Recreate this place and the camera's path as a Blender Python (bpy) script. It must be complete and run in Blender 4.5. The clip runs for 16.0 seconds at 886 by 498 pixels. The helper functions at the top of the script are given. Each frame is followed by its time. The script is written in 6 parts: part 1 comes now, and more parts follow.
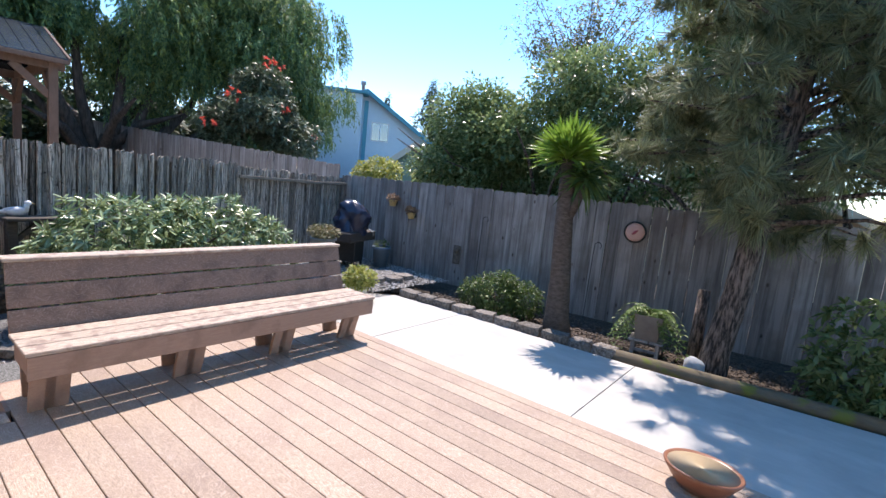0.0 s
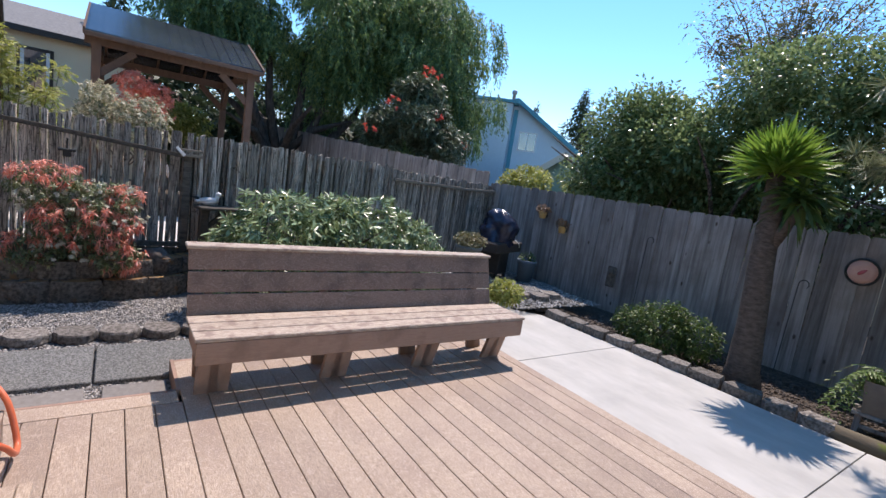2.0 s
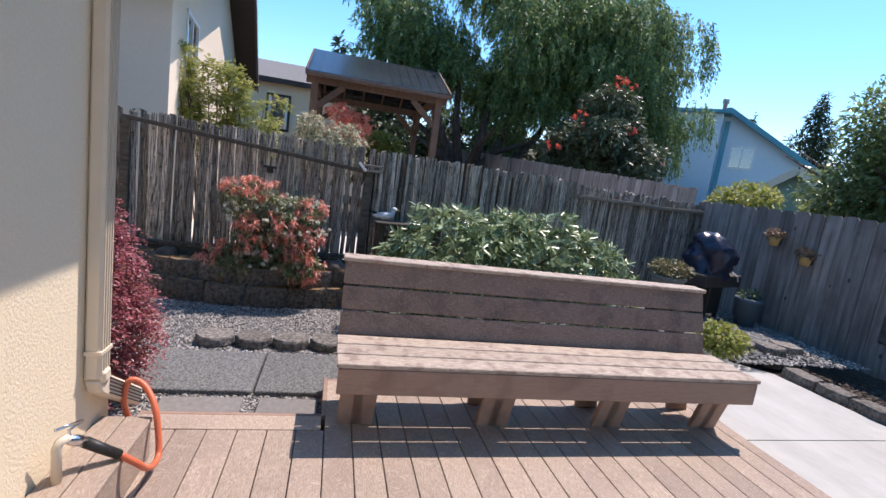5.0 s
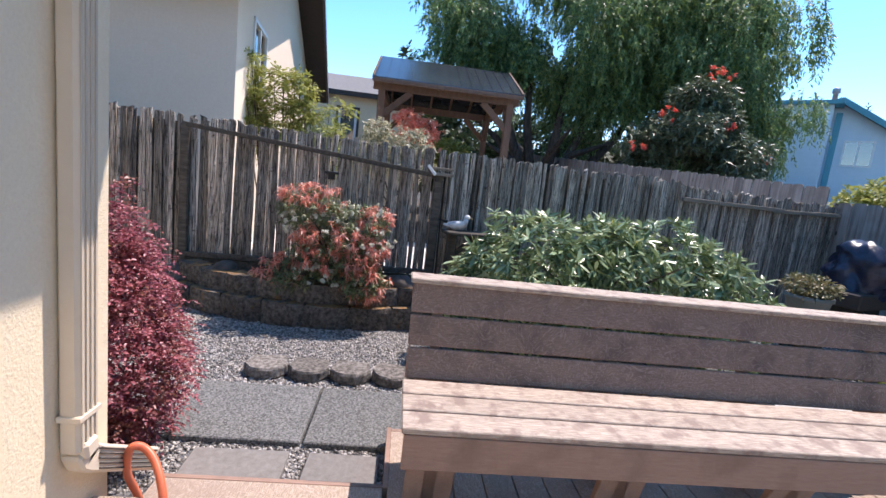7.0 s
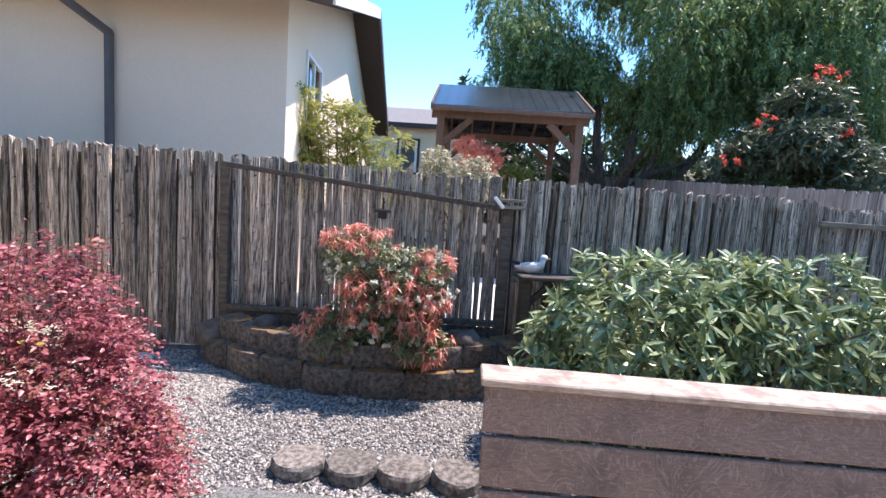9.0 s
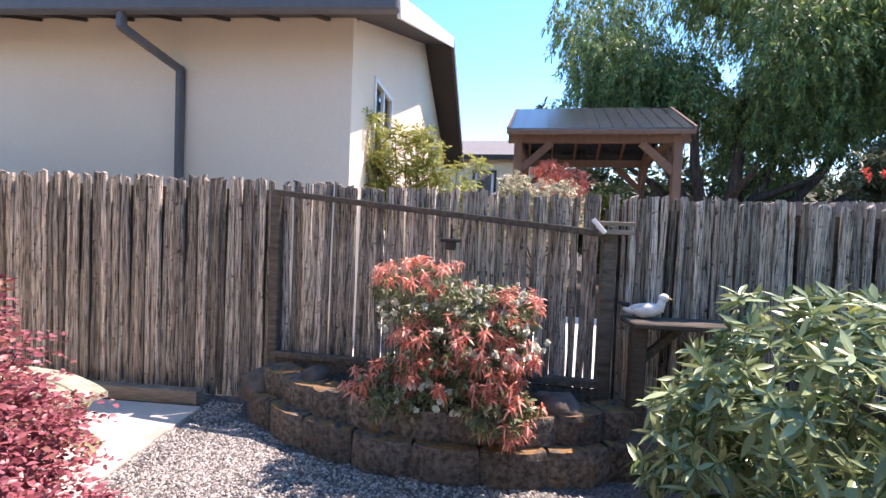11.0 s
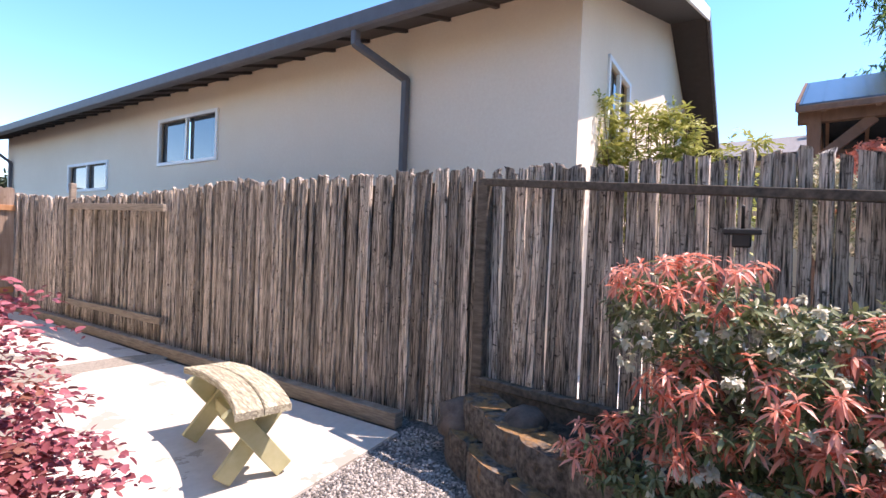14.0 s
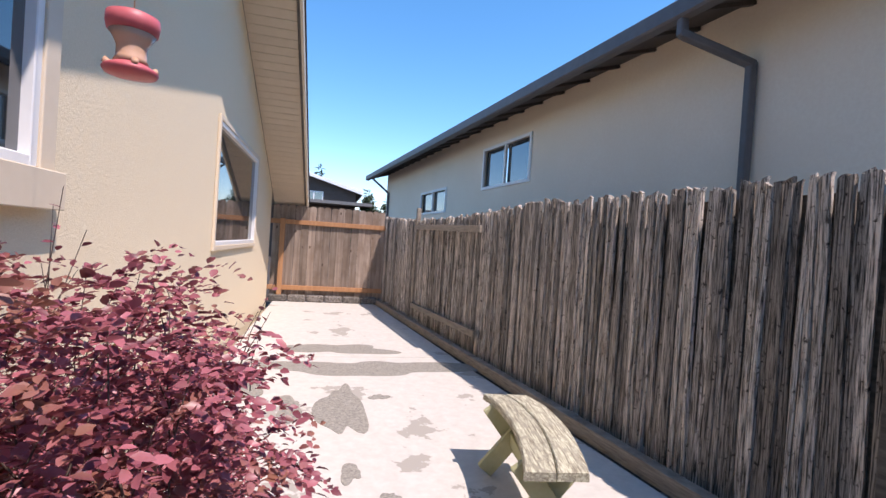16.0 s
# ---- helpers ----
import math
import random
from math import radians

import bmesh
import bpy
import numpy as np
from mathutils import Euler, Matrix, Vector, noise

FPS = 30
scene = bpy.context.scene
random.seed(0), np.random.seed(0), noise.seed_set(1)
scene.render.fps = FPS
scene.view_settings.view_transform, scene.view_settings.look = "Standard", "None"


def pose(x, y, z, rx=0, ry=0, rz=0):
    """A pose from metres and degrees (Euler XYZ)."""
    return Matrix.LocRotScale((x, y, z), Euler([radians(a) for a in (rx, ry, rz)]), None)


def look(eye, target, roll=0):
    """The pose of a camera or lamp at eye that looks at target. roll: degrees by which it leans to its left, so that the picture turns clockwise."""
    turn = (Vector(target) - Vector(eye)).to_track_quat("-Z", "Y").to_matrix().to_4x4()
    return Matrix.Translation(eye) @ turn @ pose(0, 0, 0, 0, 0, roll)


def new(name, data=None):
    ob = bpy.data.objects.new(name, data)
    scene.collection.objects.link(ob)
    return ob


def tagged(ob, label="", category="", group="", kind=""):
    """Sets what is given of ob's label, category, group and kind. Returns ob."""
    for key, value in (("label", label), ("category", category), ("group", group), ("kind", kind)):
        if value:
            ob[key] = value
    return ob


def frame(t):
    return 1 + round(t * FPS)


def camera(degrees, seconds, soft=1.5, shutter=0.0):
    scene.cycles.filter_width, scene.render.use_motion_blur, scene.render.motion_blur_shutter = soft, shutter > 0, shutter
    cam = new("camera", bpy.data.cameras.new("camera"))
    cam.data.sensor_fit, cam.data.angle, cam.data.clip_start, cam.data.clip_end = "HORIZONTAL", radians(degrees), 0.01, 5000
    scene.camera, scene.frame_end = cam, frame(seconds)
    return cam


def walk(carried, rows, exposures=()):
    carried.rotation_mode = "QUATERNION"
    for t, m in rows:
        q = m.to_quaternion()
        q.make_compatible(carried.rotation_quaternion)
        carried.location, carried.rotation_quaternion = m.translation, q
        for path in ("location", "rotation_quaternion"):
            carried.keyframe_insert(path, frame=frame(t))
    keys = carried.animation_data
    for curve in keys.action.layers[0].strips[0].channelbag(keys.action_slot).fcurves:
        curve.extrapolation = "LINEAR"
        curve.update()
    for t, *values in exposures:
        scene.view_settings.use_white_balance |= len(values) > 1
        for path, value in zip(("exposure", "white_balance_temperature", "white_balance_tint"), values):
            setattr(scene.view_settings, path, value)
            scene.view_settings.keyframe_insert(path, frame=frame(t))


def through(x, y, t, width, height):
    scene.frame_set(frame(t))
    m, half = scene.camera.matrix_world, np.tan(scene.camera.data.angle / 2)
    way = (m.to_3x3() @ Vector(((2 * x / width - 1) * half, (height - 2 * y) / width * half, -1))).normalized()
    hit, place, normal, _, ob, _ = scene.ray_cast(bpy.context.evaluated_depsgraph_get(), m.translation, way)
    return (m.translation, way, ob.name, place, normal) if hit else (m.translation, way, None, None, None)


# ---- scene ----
cam = camera(86.7, 16.0)
PATH = [
    (0, (0.153, 1.21, 1.602), (-1.065, 2.773, 1.335), 5.9),
    (0.5, (0.019, 1.268, 1.597), (-1.288, 2.76, 1.334), 6.9),
    (1, (-0.12, 1.282, 1.592), (-1.523, 2.683, 1.323), 7.7),
    (1.5, (-0.222, 1.3, 1.575), (-1.727, 2.586, 1.29), 7.9),
    (2, (-0.3, 1.367, 1.556), (-1.906, 2.521, 1.26), 8.6),
    (2.5, (-0.387, 1.47, 1.555), (-2.092, 2.472, 1.256), 9.1),
    (3, (-0.481, 1.541, 1.566), (-2.256, 2.409, 1.26), 9.4),
    (3.5, (-0.557, 1.583, 1.542), (-2.38, 2.338, 1.216), 9.1),
    (4, (-0.663, 1.599, 1.516), (-2.517, 2.268, 1.177), 9.1),
    (4.2, (-0.695, 1.626, 1.502), (-2.568, 2.246, 1.175), 8.9),
    (6.5, (-1.365, 1.707, 1.359), (-3.32, 1.984, 1.043), 6.7),
    (7, (-1.556, 1.702, 1.358), (-3.525, 1.89, 1.057), 6.5),
    (7.5, (-1.759, 1.705, 1.384), (-3.736, 1.808, 1.098), 5.8),
    (8, (-1.953, 1.702, 1.389), (-3.934, 1.751, 1.118), 5.0),
    (8.5, (-2.139, 1.722, 1.373), (-4.125, 1.714, 1.14), 4.3),
    (9, (-2.34, 1.696, 1.414), (-4.327, 1.604, 1.202), 3.9),
    (9.2, (-2.43, 1.677, 1.404), (-4.416, 1.536, 1.211), 3.6),
    (11.3, (-3.194, 1.615, 1.351), (-5.14, 1.16, 1.269), 2.4),
    (11.5, (-3.248, 1.604, 1.365), (-5.19, 1.131, 1.282), 2.4),
    (12, (-3.401, 1.583, 1.335), (-5.323, 1.033, 1.262), 2.3),
    (12.5, (-3.536, 1.52, 1.294), (-5.421, 0.856, 1.233), 2.2),
    (13, (-3.678, 1.443, 1.271), (-5.489, 0.595, 1.233), 2.1),
    (13.5, (-3.833, 1.363, 1.228), (-5.527, 0.301, 1.195), 2.0),
    (14, (-3.972, 1.284, 1.177), (-5.506, 0.002, 1.155), 2.2),
    (14.5, (-4.08, 1.187, 1.171), (-5.404, -0.311, 1.151), 2.7),
    (15, (-4.146, 1.088, 1.207), (-5.219, -0.6, 1.175), 3.0),
    (15.5, (-4.213, 0.96, 1.235), (-4.995, -0.88, 1.209), 3.3),
    (16, (-4.218, 0.908, 1.249), (-4.693, -1.035, 1.227), 3.8),
]
EXPOSURES = [(t, e, k, n) for t, e, k, n in ((0, 1.58, 6950, 22), (2, 1.08, 6950, 22), (4, 1.06, 6950, 22), (7, 1.38, 6900, 23), (8, 1.53, 6900, 23), (9, 1.77, 6950, 25), (11.5, 1.9, 7550, 33), (12.5, 1.9, 7600, 36), (13.5, 1.92, 7600, 34), (14.5, 1.5, 7150, 30), (16, 1.12, 6900, 26))]
walk(cam, [(t, look(eye, target, roll)) for t, eye, target, roll in PATH], EXPOSURES)
SUN_ELEV, SUN_AZ, SUN, SKY = 61.0, -38.0, 2.7, 0.14
# ---- helpers for building ----
rng = random.Random(7)
nrng = np.random.default_rng(11)


def sky_light():
    w = bpy.data.worlds.new("sky")
    scene.world = w
    w.use_nodes = True
    nt = w.node_tree
    sky = nt.nodes.new("ShaderNodeTexSky")
    sky.sky_type, sky.sun_disc = "NISHITA", False
    sky.sun_elevation, sky.sun_rotation = radians(SUN_ELEV), radians(SUN_AZ)
    sky.air_density, sky.dust_density, sky.ozone_density = 1.0, 0.4, 2.0
    sky.altitude = 1200
    bg = nt.nodes["Background"]
    bg.inputs["Strength"].default_value = SKY
    hs = nt.nodes.new("ShaderNodeHueSaturation")
    hs.inputs["Hue"].default_value, hs.inputs["Saturation"].default_value = 0.491, 1.3
    nt.links.new(sky.outputs[0], hs.inputs["Color"])
    nt.links.new(hs.outputs[0], bg.inputs[0])
    d = Vector((math.sin(radians(SUN_AZ)) * math.cos(radians(SUN_ELEV)), math.cos(radians(SUN_AZ)) * math.cos(radians(SUN_ELEV)), math.sin(radians(SUN_ELEV))))
    lamp = bpy.data.lights.new("sun", "SUN")
    lamp.energy, lamp.angle, lamp.color = SUN, radians(0.5), (1.0, 0.965, 0.9)
    ob = new("sun", lamp)
    ob.matrix_world = look(d * 30, (0, 0, 0))


sky_light()


# ---- materials ----
def mix(nt, kind, fac, a, b):
    n = nt.nodes.new("ShaderNodeMix")
    n.data_type, n.blend_type = "RGBA", kind
    for sock, v in ((n.inputs[0], fac), (n.inputs[6], a), (n.inputs[7], b)):
        if isinstance(v, bpy.types.NodeSocket):
            nt.links.new(v, sock)
        else:
            sock.default_value = v if not isinstance(v, tuple) else (*v, 1)[:4]
    return n.outputs[2]


def noise_tex(nt, vec, scale, detail=5, rough=0.6, stretch=None):
    if stretch:
        m = nt.nodes.new("ShaderNodeMapping")
        m.inputs["Scale"].default_value = stretch
        nt.links.new(vec, m.inputs[0])
        vec = m.outputs[0]
    n = nt.nodes.new("ShaderNodeTexNoise")
    n.inputs["Scale"].default_value, n.inputs["Detail"].default_value, n.inputs["Roughness"].default_value = scale, detail, rough
    nt.links.new(vec, n.inputs["Vector"])
    return n.outputs["Fac"]


def ramp(nt, fac, a, b, lo=0.3, hi=0.7):
    r = nt.nodes.new("ShaderNodeMapRange")
    r.inputs["From Min"].default_value, r.inputs["From Max"].default_value = lo, hi
    r.inputs["To Min"].default_value, r.inputs["To Max"].default_value = a, b
    nt.links.new(fac, r.inputs["Value"])
    return r.outputs[0]


def surface(name, c1, c2, rough=0.8, grain=(1, 1, 1), scale=30, bump=0.3, vary=0.0, stain=None, stain_scale=2.0, stain_lo=0.5, stain_hi=0.65,
            metal=0.0, space="Object", dist=0.004, spec=0.4, vor=0, island=False, lo=0.3, hi=0.7, knots=False, swirl=None):
    """Two colours through a grain, an optional stain colour at a larger scale, shade that varies by piece, and fine relief."""
    m = bpy.data.materials.new(name)
    m.use_nodes = True
    nt = m.node_tree
    p = nt.nodes["Principled BSDF"]
    tc = nt.nodes.new("ShaderNodeTexCoord")
    geo = nt.nodes.new("ShaderNodeNewGeometry")
    info = nt.nodes.new("ShaderNodeObjectInfo")
    vec = geo.outputs["Position"] if space == "World" else tc.outputs["Object"]
    rnd = geo.outputs["Random Per Island"] if island else info.outputs["Random"]
    if space != "World":
        sh = nt.nodes.new("ShaderNodeVectorMath")
        sh.operation = "MULTIPLY_ADD"
        comb = nt.nodes.new("ShaderNodeCombineXYZ")
        for i in range(3):
            nt.links.new(rnd, comb.inputs[i])
        sh.inputs[1].default_value = (17, 31, 23)
        nt.links.new(comb.outputs[0], sh.inputs[0])
        nt.links.new(vec, sh.inputs[2])
        vec = sh.outputs[0]
    g = noise_tex(nt, vec, scale, 6, 0.65, grain)
    col = mix(nt, "MIX", ramp(nt, g, 0, 1, lo, hi), c1, c2)
    if knots:
        mp = nt.nodes.new("ShaderNodeMapping")
        mp.inputs["Scale"].default_value = (6, 6, 3.2)
        nt.links.new(vec, mp.inputs[0])
        kn = nt.nodes.new("ShaderNodeTexVoronoi")
        kn.inputs["Scale"].default_value = 1.0
        nt.links.new(mp.outputs[0], kn.inputs["Vector"])
        col = mix(nt, "MULTIPLY", ramp(nt, kn.outputs["Distance"], 1, 0, 0.06, 0.12), col, (0.3, 0.24, 0.2))
    if vor:
        v = nt.nodes.new("ShaderNodeTexVoronoi")
        v.inputs["Scale"].default_value = vor
        nt.links.new(vec, v.inputs["Vector"])
        bw = nt.nodes.new("ShaderNodeSeparateColor")
        nt.links.new(v.outputs["Color"], bw.inputs[0])
        col = mix(nt, "MULTIPLY", 1.0, col, mix(nt, "MIX", bw.outputs[0], (0.45, 0.45, 0.45), (1.5, 1.5, 1.5)))
    if stain:
        s = noise_tex(nt, vec, stain_scale, 6, 0.62)
        col = mix(nt, "MIX", ramp(nt, s, 0, 1, stain_lo, stain_hi), col, stain)
    if swirl:
        sw = nt.nodes.new("ShaderNodeTexNoise")
        sw.inputs["Scale"].default_value, sw.inputs["Detail"].default_value, sw.inputs["Distortion"].default_value = 7.0, 3.0, 2.2
        nt.links.new(vec, sw.inputs["Vector"])
        dv = nt.nodes.new("ShaderNodeMath")
        dv.operation = "PINGPONG"
        dv.inputs[1].default_value = 0.05
        nt.links.new(sw.outputs["Fac"], dv.inputs[0])
        col = mix(nt, "MIX", ramp(nt, dv.outputs[0], 0.55, 0, 0.0, 0.016), col, swirl)
    if vary:
        col = mix(nt, "MULTIPLY", 1.0, col, mix(nt, "MIX", rnd, (1 - vary,) * 3, (1 + vary,) * 3))
    nt.links.new(col, p.inputs["Base Color"])
    p.inputs["Roughness"].default_value, p.inputs["Metallic"].default_value = rough, metal
    p.inputs["Specular IOR Level"].default_value = spec
    if bump:
        b = nt.nodes.new("ShaderNodeBump")
        b.inputs["Strength"].default_value, b.inputs["Distance"].default_value = bump, dist
        nt.links.new(g, b.inputs["Height"])
        nt.links.new(b.outputs[0], p.inputs["Normal"])
    return m


def top_moss(m, c1, c2, lo=0.75):
    """Rusty moss that settles on the flat tops of stones."""
    nt = m.node_tree
    p = nt.nodes["Principled BSDF"]
    old = p.inputs["Base Color"].links[0].from_socket
    geo = nt.nodes.new("ShaderNodeNewGeometry")
    sep = nt.nodes.new("ShaderNodeSeparateXYZ")
    nt.links.new(geo.outputs["True Normal"], sep.inputs[0])
    n = noise_tex(nt, geo.outputs["Position"], 9, 6)
    moss = mix(nt, "MIX", ramp(nt, noise_tex(nt, geo.outputs["Position"], 40, 4), 0, 1), c1, c2)
    both = nt.nodes.new("ShaderNodeMath")
    both.operation = "MULTIPLY"
    nt.links.new(ramp(nt, sep.outputs[2], 0, 1, lo, lo + 0.15), both.inputs[0])
    nt.links.new(ramp(nt, n, 0, 1, 0.42, 0.54), both.inputs[1])
    nt.links.new(mix(nt, "MIX", both.outputs[0], old, moss), p.inputs["Base Color"])


def leafy(name, c1, c2, c3=None, rough=0.5, through=0.35, share=0.5):
    """Leaves: colour by leaf between c1 and c2, some of them c3; light passes through in part."""
    m = bpy.data.materials.new(name)
    m.use_nodes = True
    nt = m.node_tree
    p = nt.nodes["Principled BSDF"]
    geo = nt.nodes.new("ShaderNodeNewGeometry")
    col = mix(nt, "MIX", geo.outputs["Random Per Island"], c1, c2)
    if c3:
        n = noise_tex(nt, geo.outputs["Position"], 6.0, 2)
        col = mix(nt, "MIX", ramp(nt, n, 0, 1, share - 0.06, share + 0.06), col, c3)
    nt.links.new(col, p.inputs["Base Color"])
    p.inputs["Roughness"].default_value = rough
    p.inputs["Specular IOR Level"].default_value = 0.4
    tr = nt.nodes.new("ShaderNodeBsdfTranslucent")
    nt.links.new(col, tr.inputs[0])
    ms = nt.nodes.new("ShaderNodeMixShader")
    ms.inputs[0].default_value = through
    nt.links.new(p.outputs[0], ms.inputs[1])
    nt.links.new(tr.outputs[0], ms.inputs[2])
    nt.links.new(ms.outputs[0], nt.nodes["Material Output"].inputs[0])
    return m


def glassy(name, tint=(0.02, 0.025, 0.03)):
    m = bpy.data.materials.new(name)
    m.use_nodes = True
    p = m.node_tree.nodes["Principled BSDF"]
    p.inputs["Base Color"].default_value = (*tint, 1)
    p.inputs["Roughness"].default_value = 0.03
    p.inputs["Specular IOR Level"].default_value = 1.0
    p.inputs["IOR"].default_value = 1.9
    return m


M = {}
M["deck"] = surface("deck_board", (0.255, 0.19, 0.145), (0.47, 0.37, 0.285), 0.7, (1.0, 7, 7), 34, 0.8, 0.12, dist=0.004, stain=(0.27, 0.20, 0.16), stain_scale=1.3, stain_lo=0.42, stain_hi=0.7, swirl=(0.54, 0.43, 0.36), lo=0.36, hi=0.64)
# Back boards darker, seat and cap paler: shade and sun put into the colour.
M["bench"] = surface("bench_board_shaded", (0.17, 0.11, 0.085), (0.31, 0.21, 0.165), 0.72, (9, 1.2, 9), 22, 0.6, 0.10, stain=(0.15, 0.10, 0.08), stain_scale=5, stain_lo=0.48, stain_hi=0.66, dist=0.003, swirl=(0.40, 0.30, 0.25))
M["bench_lit"] = surface("bench_board_lit", (0.31, 0.245, 0.195), (0.52, 0.425, 0.345), 0.72, (9, 0.8, 9), 18, 0.6, 0.10, stain=(0.27, 0.20, 0.165), stain_scale=12, stain_lo=0.5, stain_hi=0.62, dist=0.003, lo=0.4, hi=0.62)
M["bench_face"] = surface("bench_fascia", (0.31, 0.195, 0.145), (0.38, 0.25, 0.19), 0.65, (9, 1, 9), 14, 0.4, 0.06, dist=0.002, stain=(0.25, 0.16, 0.12), stain_scale=3)
M["stake"] = surface("weathered_stake", (0.03, 0.023, 0.017), (0.60, 0.52, 0.44), 0.9, (1, 1, 0.045), 115, 1.0, 0.5, dist=0.014, stain=(0.05, 0.037, 0.028), stain_scale=28, stain_lo=0.58, stain_hi=0.68, lo=0.38, hi=0.58)
M["board"] = surface("weathered_board", (0.13, 0.115, 0.105), (0.32, 0.29, 0.27), 0.9, (1, 1, 0.05), 20, 0.8, 0.25, dist=0.004, stain=(0.15, 0.12, 0.105), stain_scale=1.6, stain_lo=0.45, stain_hi=0.75, lo=0.33, hi=0.6, knots=True)
M["end_board"] = surface("brown_board", (0.17, 0.125, 0.095), (0.38, 0.30, 0.24), 0.9, (1, 1, 0.05), 20, 0.8, 0.25, dist=0.004, stain=(0.20, 0.14, 0.10), stain_scale=2.5, stain_lo=0.45, stain_hi=0.7, knots=True)
M["rail"] = surface("weathered_rail", (0.17, 0.135, 0.105), (0.40, 0.34, 0.27), 0.9, (0.3, 0.3, 3), 20, 0.7, 0.15)
M["redwood"] = surface("redwood", (0.36, 0.17, 0.075), (0.46, 0.24, 0.12), 0.8, (1, 1, 0.1), 20, 0.4, 0.1)
M["concrete"] = surface("concrete", (0.47, 0.445, 0.40), (0.56, 0.53, 0.48), 0.85, (1, 1, 1), 14, 0.35, 0, space="World", stain=(0.34, 0.315, 0.275), stain_scale=1.5, stain_lo=0.61, stain_hi=0.62, dist=0.003)
M["pale_concrete"] = surface("pale_concrete", (0.58, 0.555, 0.51), (0.64, 0.615, 0.565), 0.85, (1, 1, 1), 14, 0.3, 0, space="World", dist=0.003)
M["worn"] = surface("worn_concrete", (0.15, 0.14, 0.12), (0.36, 0.335, 0.29), 0.95, (1, 1, 1), 55, 0.8, 0, space="World", dist=0.004)
M["strip"] = surface("strip_concrete", (0.37, 0.36, 0.335), (0.48, 0.47, 0.44), 0.85, (0.4, 1, 1), 3, 0.3, 0, space="World", stain=(0.30, 0.295, 0.28), stain_scale=1.1, stain_lo=0.5, stain_hi=0.8, dist=0.003)
M["gravel"] = surface("gravel_bed", (0.09, 0.09, 0.09), (0.20, 0.20, 0.20), 0.9, (1, 1, 1), 60, 1.0, 0, space="World", vor=70, dist=0.02)
M["stone"] = surface("gravel_stone", (0.15, 0.14, 0.13), (0.43, 0.405, 0.375), 0.85, (1, 1, 1), 30, 0, 0.7, island=True)
M["soil"] = surface("soil", (0.035, 0.027, 0.02), (0.085, 0.065, 0.05), 0.95, (1, 1, 1), 25, 1.0, 0, space="World", dist=0.02, vor=40)
M["block"] = surface("planter_block", (0.05, 0.043, 0.037), (0.20, 0.175, 0.15), 0.95, (1, 1, 1), 28, 1.0, 0.25, dist=0.015, stain=(0.17, 0.10, 0.05), stain_scale=10, stain_lo=0.58, stain_hi=0.70, lo=0.38, hi=0.66)
top_moss(M["block"], (0.16, 0.085, 0.035), (0.34, 0.20, 0.085))
M["edging"] = surface("edging_stone", (0.08, 0.07, 0.06), (0.26, 0.235, 0.21), 0.95, (1, 1, 1), 32, 1.0, 0.25, dist=0.012, lo=0.38, hi=0.64)
M["paver"] = surface("paver", (0.09, 0.092, 0.088), (0.20, 0.20, 0.19), 0.9, (1, 1, 1), 90, 0.9, 0.1, dist=0.005, vor=120)
M["paver_brown"] = surface("paver_brown", (0.17, 0.155, 0.14), (0.24, 0.225, 0.21), 0.9, (1, 1, 1), 30, 0.6, 0.1, dist=0.004)
M["stucco"] = surface("stucco_cream", (0.78, 0.65, 0.455), (0.84, 0.715, 0.52), 0.9, (1, 1, 1), 90, 0.9, 0, space="World", dist=0.004)
M["stucco_n"] = surface("stucco_beige", (0.79, 0.67, 0.53), (0.84, 0.73, 0.59), 0.9, (1, 1, 1), 30, 0.3, 0, space="World", dist=0.004, stain=(0.77, 0.65, 0.51), stain_scale=0.5, stain_lo=0.4, stain_hi=0.7)
M["cream"] = surface("cream_paint", (0.68, 0.57, 0.43), (0.72, 0.61, 0.47), 0.5, (1, 1, 1), 8, 0.1, 0)
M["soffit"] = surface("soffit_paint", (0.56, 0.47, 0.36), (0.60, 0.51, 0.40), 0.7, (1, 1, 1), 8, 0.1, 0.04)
M["white"] = surface("white_paint", (0.76, 0.76, 0.75), (0.81, 0.81, 0.80), 0.4, (1, 1, 1), 8, 0.05, 0)
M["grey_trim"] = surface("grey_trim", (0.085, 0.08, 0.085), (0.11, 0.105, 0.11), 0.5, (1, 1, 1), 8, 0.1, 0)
M["brown_trim"] = surface("dark_brown", (0.045, 0.035, 0.03), (0.06, 0.048, 0.042), 0.7, (1, 1, 1), 8, 0.1, 0)
M["shingle"] = surface("shingle", (0.13, 0.125, 0.12), (0.24, 0.225, 0.21), 0.95, (1, 1, 1), 12, 0.6, 0.1, space="World", dist=0.01)
M["metalroof"] = surface("metal_roof", (0.035, 0.045, 0.06), (0.075, 0.085, 0.10), 0.22, (1, 1, 1), 3, 0.1, 0, metal=0.55)
M["gazebo"] = surface("gazebo_wood", (0.12, 0.07, 0.048), (0.18, 0.105, 0.072), 0.8, (1, 1, 0.3), 12, 0.4, 0.15)
M["glass"] = glassy("glass")
M["bark"] = surface("bark", (0.035, 0.026, 0.021), (0.26, 0.20, 0.165), 0.95, (1, 1, 0.22), 34, 1.0, 0.1, dist=0.04, lo=0.42, hi=0.60)
M["bark_dark"] = surface("bark_dark", (0.03, 0.024, 0.02), (0.12, 0.095, 0.08), 0.95, (1, 1, 0.25), 14, 1.0, 0.1, dist=0.04)
M["bark_pale"] = surface("bark_pale", (0.05, 0.037, 0.03), (0.15, 0.115, 0.092), 0.95, (1, 1, 2.5), 16, 1.0, 0.1, dist=0.02)
